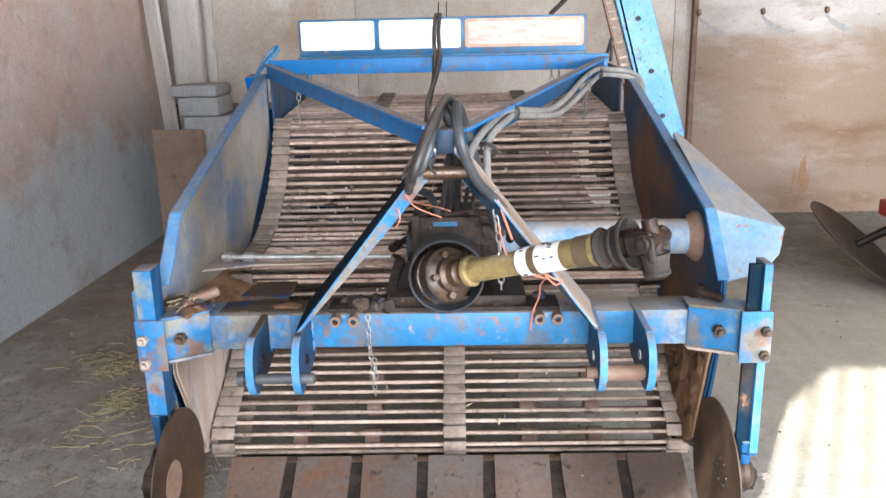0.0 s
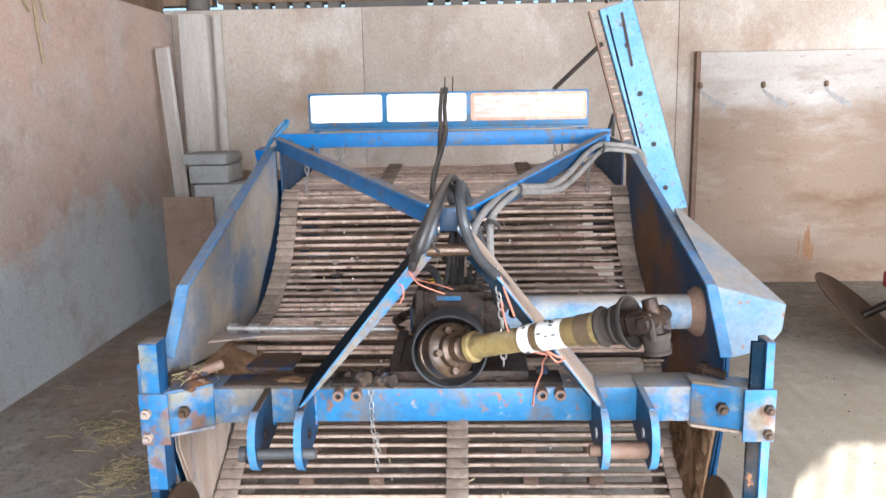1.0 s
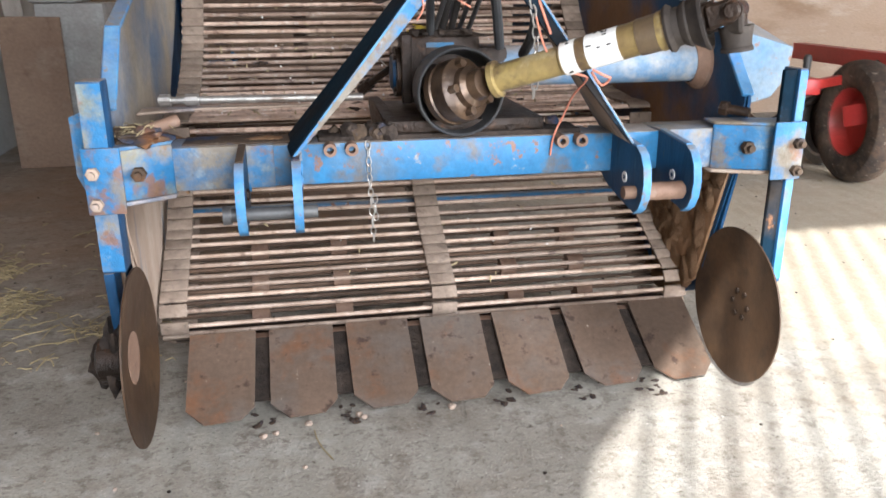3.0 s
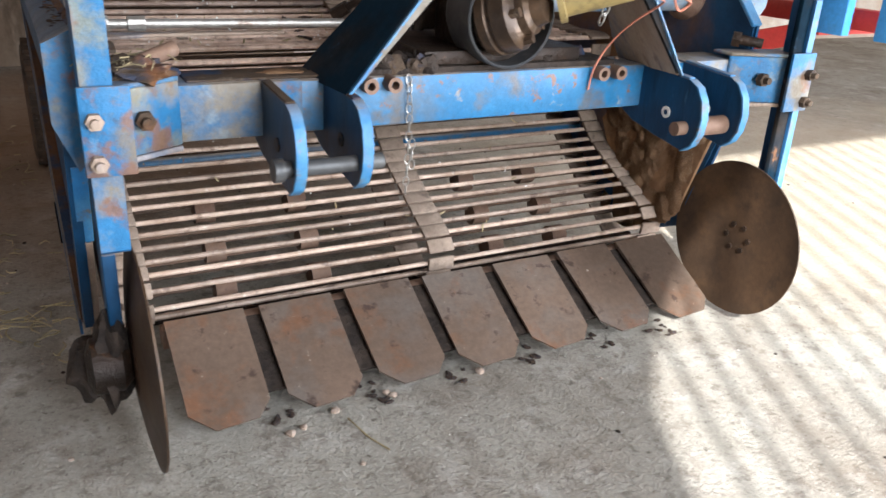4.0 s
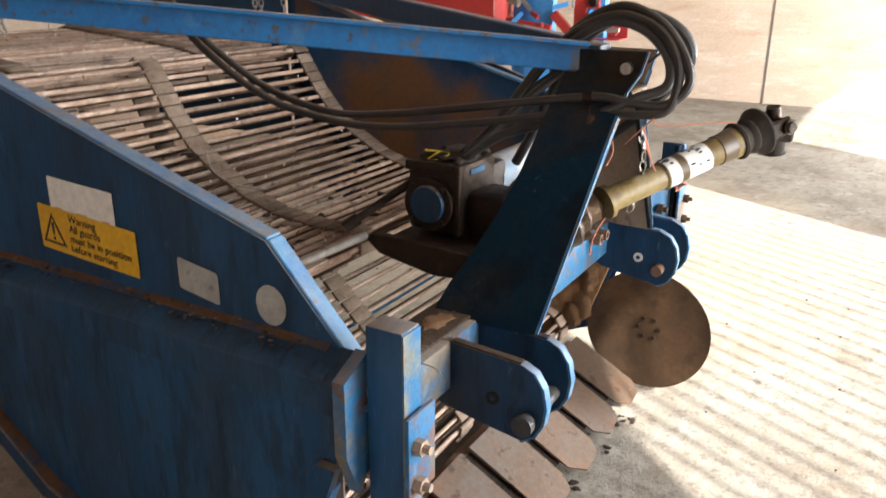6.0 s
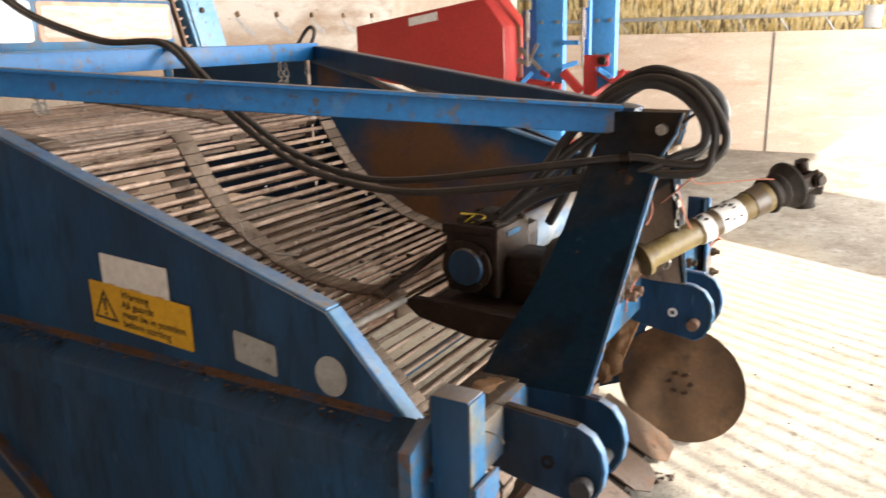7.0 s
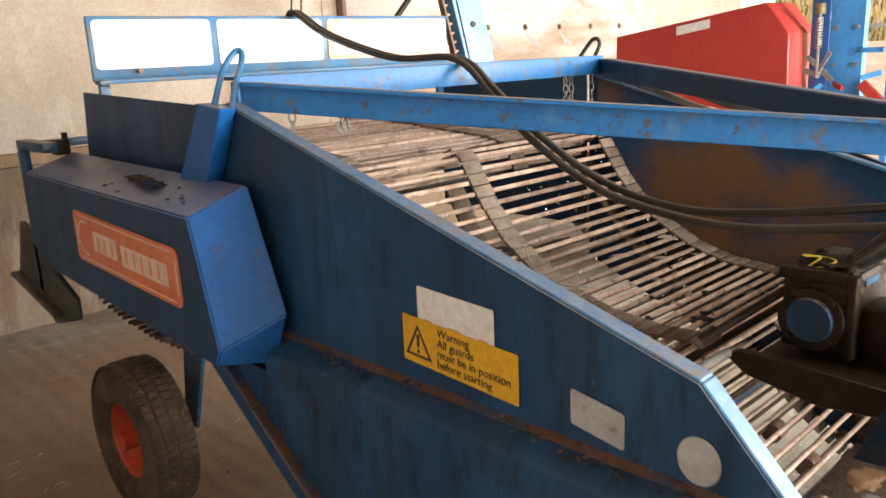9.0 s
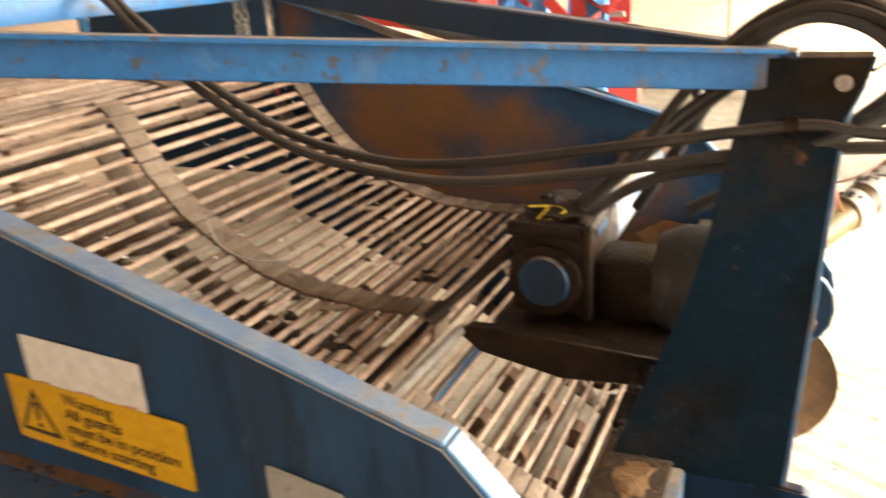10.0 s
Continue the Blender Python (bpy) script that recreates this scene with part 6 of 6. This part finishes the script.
part("upright", bm_box(2.76, 2.80, 2.895, 2.93, 0.55, 2.35, 0.004), m_blue_new, planter, "narrow blue steel upright")
for y0, y1, x0 in ((3.0, 3.165, 2.62), (2.70, 2.835, 2.62)):
    up = part("upright", bm_box(x0, x0 + 0.055, y0, y1, 0.55, 2.35, 0.004), m_blue_new, planter, "bright blue steel upright")
    part("spring", bm_hose([(x0 - 0.05 + 0.016 * math.cos(k * 1.57), y1 + 0.03 + 0.016 * math.sin(k * 1.57), 1.30 + 0.0035 * k) for k in range(44)], 0.004, 5, 2), m_steel, up, "coil spring")
    part("rod", bm_rod((x0 - 0.05, y1 + 0.03, 1.16), (x0 - 0.05, y1 + 0.03, 1.50), 0.008, 8), m_steel, up)
    part("knob", bm_rod((x0 - 0.05, y1 + 0.03, 1.47), (x0 - 0.05, y1 + 0.03, 1.52), 0.025, 12), m_yellow, up)
bracket = part("bracket", bm_prism("x", 2.60, 2.618, [(2.877, 1.222), (2.728, 1.216), (2.728, 1.160), (2.800, 1.157), (2.790, 1.00), (2.867, 0.99)], 0.004), m_red, planter, "red bracket plate")
part("boss", bm_lathe([(0.0, 0.0), (0.0, 0.022), (0.02, 0.026)], (2.582, 2.762, 1.190), (3.6, 2.762, 1.190), 16), m_grease, bracket, "dark greasy boss")
part("tray", bm_prism("y", 2.60, 2.79, [(2.56, 1.00), (2.72, 1.00), (2.72, 1.13), (2.715, 1.13), (2.715, 1.006), (2.56, 1.006)], 0.001), m_red, planter, "open red tray")
part("arm", bm_bar((2.60, 2.785, 1.130), (2.60, 2.620, 1.035), 0.022, 0.030, 0.003), m_red, planter)
part("arm", bm_bar((2.61, 3.28, 1.075), (2.60, 3.00, 1.04), 0.03, 0.05, 0.004), m_red, planter)
part("arm", bm_bar((2.60, 2.99, 1.13), (2.60, 2.88, 1.02), 0.03, 0.05, 0.004), m_red, planter)
part("cross_lever", join(bm_bar((2.60, 3.259, 1.265), (2.605, 3.128, 1.142), 0.010, 0.026, 0.002), bm_bar((2.59, 3.140, 1.285), (2.595, 3.214, 1.160), 0.010, 0.020, 0.002)), m_steel, planter, "crossed grey steel levers")
rng = random.Random(77)
for k in range(14):
    y, z = 2.62 + 0.05 * k, rng.uniform(0.92, 1.20)
    part("linkage", bm_bar((2.52 + rng.uniform(0, 0.08), y, z), (2.52 + rng.uniform(0, 0.08), y + rng.uniform(-0.10, 0.10), z + rng.uniform(-0.10, 0.06)), 0.018, 0.026, 0.003), (m_red, m_steel, m_red, m_blue_new)[k % 4], planter)
for y in (2.73, 2.80, 3.03, 3.13):
    for z in (1.06, 1.22, 1.40):
        part("bolt", bm_rod((2.622, y, z), (2.605, y, z), 0.011, 6), m_steel, planter)
part("strap", bm_box(2.585, 2.619, 2.90, 3.0, 1.275, 1.30, 0.003), m_blue_new, planter)
part("frame_beam", bm_box(2.75, 3.6, 3.22, 3.32, 0.52, 0.62, 0.005), m_red, planter)
part("frame_beam", bm_box(2.95, 3.05, 2.6, 5.0, 0.55, 0.65, 0.005), m_red, planter)
pw = part("wheel", bm_lathe([(-0.055, 0.18), (-0.072, 0.20), (-0.078, 0.245), (-0.07, 0.295), (-0.045, 0.318), (0.0, 0.325), (0.045, 0.318), (0.07, 0.295), (0.078, 0.245), (0.072, 0.20), (0.055, 0.18)], (2.60, 3.82, 0.325), (3.46, 3.72, 0.325), 48), m_tyre, planter, "dusty tyre on a red rim")
part("rim", bm_lathe([(-0.06, 0.185), (-0.045, 0.18), (0.02, 0.14), (0.02, 0.0), (0.03, 0.0), (0.03, 0.15), (0.05, 0.185)], (2.60, 3.82, 0.325), (3.46, 3.72, 0.325), 36), m_red, pw, "red rim")
part("press_wheel", bm_lathe([(-0.06, 0.20), (-0.06, 0.250), (-0.05, 0.255), (0.05, 0.255), (0.06, 0.250), (0.06, 0.20), (0.05, 0.19), (-0.05, 0.19), (-0.06, 0.20)], (2.74, 4.24, 0.255), (3.60, 4.14, 0.255), 40), m_galv, planter, "grey steel press wheel")
part("press_wheel_disc", bm_rod((2.73, 4.241, 0.255), (2.75, 4.239, 0.255), 0.195, 32), m_grease, planter)
link_box = part("valve_block", bm_box(2.22, 2.34, 3.80, 3.92, 0.475, 0.560, 0.012), m_red, planter, "small red valve block")
part("carrier", bm_bar((2.30, 3.87, 0.515), (3.0, 4.05, 0.575), 0.04, 0.05, 0.004), m_red, link_box)
part("knob", bm_lathe([(0.0, 0.0), (0.0, 0.018), (0.10, 0.022), (0.115, 0.016), (0.12, 0.0)], (2.28, 3.86, 0.56), (2.28, 3.86, 1.56), 16), m_black, link_box, "black knob")
part("wheel_arm", bm_bar((2.52, 3.83, 0.352), (2.72, 3.30, 0.52), 0.03, 0.11, 0.006), m_red, planter, "red wheel arm")
part("axle", bm_rod((2.62, 3.86, 0.352), (2.78, 3.845, 0.352), 0.03, 14), m_red, planter)
for c, n in (((2.32, 4.28, 0.22), (0.56, -0.30, 0.77)), ((3.05, 4.55, 0.27), (-0.35, -0.30, 0.88))):
    prof = [(-0.05 * (1 - (k / 8) ** 2), 0.34 * k / 8) for k in range(9)]
    part("ridging_disc", bm_lathe(prof + [(x + 0.006, r) for x, r in prof[::-1]], c, Vector(c) + Vector(n), 44), m_disc, planter, "dark worn ridging disc")
    part("disc_arm", bm_rod(Vector(c), (2.98, c[1] - 0.1, 0.60), 0.025, 10), m_grease, planter)

# ---- straw and stones on the floor ----
blade = mesh_of("straw_stem", bm_hose([(-0.5, 0.0, 0.0), (-0.1, 0.05, 0.02), (0.2, 0.03, 0.05), (0.5, -0.06, 0.0)], 0.016, 5, 2), m_straw)
rng = random.Random(12)
litter = thing("floor_straw", (0, 2, 0), "loose straw stems scattered on the floor", "straw", "stuff")
for n, cx, cy, sx, sy in ((26, -1.33, 2.42, 0.12, 0.16), (34, -1.27, 2.74, 0.07, 0.08), (110, -1.50, 3.13, 0.05, 0.06), (100, -1.34, 2.80, 0.05, 0.06), (50, -1.60, 3.28, 0.08, 0.06), (40, -1.0, 2.50, 0.10, 0.05), (12, -0.84, 2.28, 0.05, 0.05), (16, -0.72, 3.72, 0.08, 0.09), (8, -0.62, 3.50, 0.08, 0.08), (22, -1.02, 2.95, 0.08, 0.35), (40, -1.25, 3.3, 0.4, 0.8), (26, -0.75, 4.1, 0.35, 0.3), (30, -1.6, 4.3, 0.3, 1.0), (30, 2.7, 4.6, 0.6, 0.5)):
    for i in range(n):
        L = rng.choice((0.02, 0.03, 0.04, 0.05, 0.06, 0.08, 0.13))
        ob = piece("straw_stem", blade, litter, (rng.gauss(cx, sx), rng.gauss(cy, sy), 0.004), (rng.uniform(-0.03, 0.03), rng.uniform(-0.05, 0.02), rng.uniform(0, 6.28)))
        ob.scale = (L, 0.09 + 0.08 * rng.random(), 0.12)
stone_me = [mesh_of("stone", bm_lump((0, 0, 0), (1, 1, 0.6), k * 3.3, 0.5, 2), m_tan if k % 2 else m_clod) for k in range(4)]
gravel = thing("floor_crumbs", (0, 1.6, 0), "small stones and soil crumbs on the floor", "crumbs", "stuff")
for i in range(320):
    y = rng.uniform(1.0, 4.6)
    x = rng.uniform(-1.7, 2.2)
    ob = piece("crumb", stone_me[i % 4], gravel, (x, y, 0.001), (0, 0, rng.uniform(0, 6)))
    s = rng.uniform(0.002, 0.006)
    ob.scale = (s, s, s)
for x, y, s in ((-0.47, 1.79, 0.010), (-0.44, 1.80, 0.008), (-0.225, 1.835, 0.009), (-0.235, 1.85, 0.009), (0.0, 1.845, 0.011), (-0.36, 1.83, 0.010)):
    ob = piece("crumb", stone_me[1], gravel, (x, y, 0.004), (0, 0, x * 9))
    ob.scale = (s, s, s)

hang = thing("hanging_twine", (WL + 0.02, 3.7, 1.7), "frayed straw-coloured twine hanging from the wall top", "twine")
for k, (y, z) in enumerate(((4.14, 1.70), (4.22, 1.92), (4.05, 1.96))):
    part("strand", bm_hose([(WL + 0.01, 3.90 - 0.05 * k, 2.165), (WL + 0.03, 4.02, 2.12), (WL + 0.02, y - 0.03, 2.02), (WL + 0.015, y, (z + 2.0) / 2), (WL + 0.02, y + 0.02, z)], 0.005, 6, 6), m_straw, hang)

rng = random.Random(8)
for k in range(9):
    x, z, h = 2.735 + rng.gauss(0, 0.025), rng.uniform(0.16, 0.34), rng.uniform(0.10, 0.26)
    part("rust_streak", bm_prism("y", WB - 0.0712 - 0.0002 * k, WB - 0.0698, [(x - 0.010, z), (x + 0.008, z), (x + 0.016, z + h * 0.5), (x + 0.006, z + h), (x + 0.001, z + h), (x - 0.004, z + h * 0.5)]), m_stain, board, "orange rust streak down the board")
for x in (-0.035, 0.005):
    part("wire", bm_rod((x, 3.96, 1.50), (x + 0.004, 3.955, 1.58), 0.003, 6), m_grease, sign)
part("bolt", bm_rod((-0.60, 3.942, 1.352), (-0.60, 3.925, 1.352), 0.008, 6), m_rust, sign)
rng = random.Random(31)
chaff_me = [mesh_of("chaff", bm_lump((0, 0, 0), (1.0, 0.5, 0.3), 4.1 * k, 0.5, 1), m_straw if k else m_white) for k in range(3)]
for line, web, n in ((FRONT[6:], front_web, 90), (REAR[4:12], rear_web, 260), (THIRD[2:5], third_web, 70)):
    for i in range(n):
        k = rng.randrange(len(line) - 1)
        t = rng.random()
        y, z = line[k][0] * (1 - t) + line[k + 1][0] * t, line[k][1] * (1 - t) + line[k + 1][1] * t
        ob = piece("chaff", chaff_me[i % 3], web, (rng.uniform(-0.66, 0.70), y, z + 0.006), (rng.uniform(0, 6), rng.uniform(0, 6), rng.uniform(0, 6)))
        s = rng.uniform(0.002, 0.007)
        ob.scale = (s * (2.5 if i % 3 == 1 else 1), s, s)
clod_me = [mesh_of("soil_clod", bm_lump((0, 0, 0), (1, 0.8, 0.6), 2.7 * k, 0.6, 2), m_dust_top if k % 2 else m_tan) for k in range(4)]
for i in range(46):
    k = rng.choice((4, 5, 6, 7, 8))
    t = rng.random()
    y, z = REAR[k][0] * (1 - t) + REAR[k + 1][0] * t, REAR[k][1] * (1 - t) + REAR[k + 1][1] * t
    ob = piece("soil_clod", clod_me[i % 4], rear_web, (rng.uniform(-0.62, 0.66), y, z + 0.004), (0, 0, rng.uniform(0, 6)))
    s = rng.uniform(0.006, 0.020)
    ob.scale = (s * 1.6, s, s * 0.6)

# dirt lying on the machine
rng = random.Random(55)
crumb_me = [mesh_of("crumb", bm_lump((0, 0, 0), (1, 0.9, 0.6), 1.9 * k, 0.6, 2), (m_dust_top, m_rust, m_dust_top)[k]) for k in range(3)]
for i in range(120):
    y = rng.uniform(1.95, 3.0)
    u = rng.uniform(0.006, 0.040)
    ob = piece("crumb", crumb_me[i % 3], skirt, (XL - u, y, 0.7975 - u * 0.48), (0, 0, rng.uniform(0, 6)))
    s = rng.uniform(0.0015, 0.0042)
    ob.scale = (s, s * 1.6, s * 0.6)
for i in range(70):
    x = rng.choice((rng.gauss(-0.36, 0.05), rng.gauss(-0.69, 0.05), rng.gauss(0.0, 0.16)))
    ob = piece("crumb", crumb_me[i % 3], front_beam, (x, rng.uniform(1.895, 1.99), BZ1 + (0.004 if -0.6 < x < -0.3 else 0.012)), (0, 0, rng.uniform(0, 6)))
    s = rng.uniform(0.003, 0.010)
    ob.scale = (s, s, s * 0.7)
for i in range(26):
    ob = piece("straw_stem", blade, front_beam, (rng.gauss(-0.70, 0.045), rng.gauss(1.885, 0.03), 0.728 + rng.uniform(0, 0.012)), (rng.uniform(-0.2, 0.2), rng.uniform(-0.25, 0.25), rng.uniform(0, 6)))
    ob.scale = (rng.uniform(0.02, 0.08), 0.06, 0.08)
for i in range(46):
    k = rng.randrange(6)
    ob = piece("crumb", crumb_me[(0, 0, 2)[i % 3]], gravel, (-0.4695 + k * 0.2030 + rng.gauss(0, 0.02), rng.uniform(1.80, 1.90), 0.004), (0, 0, rng.uniform(0, 6)))
    s = rng.uniform(0.003, 0.009)
    ob.scale = (s * 1.5, s, s * 0.6)
for i in range(30):
    ob = piece("crumb", crumb_me[i % 3], drive_box, (rng.uniform(-0.90, XL - 0.02), rng.uniform(3.15, 4.05), 1.068 ), (0, 0, rng.uniform(0, 6)))
    ob.location.z += (ob.location.x + HOME[drive_box].x + 0.905) * 0.33
    s = rng.uniform(0.003, 0.009)
    ob.scale = (s, s, s * 0.6)
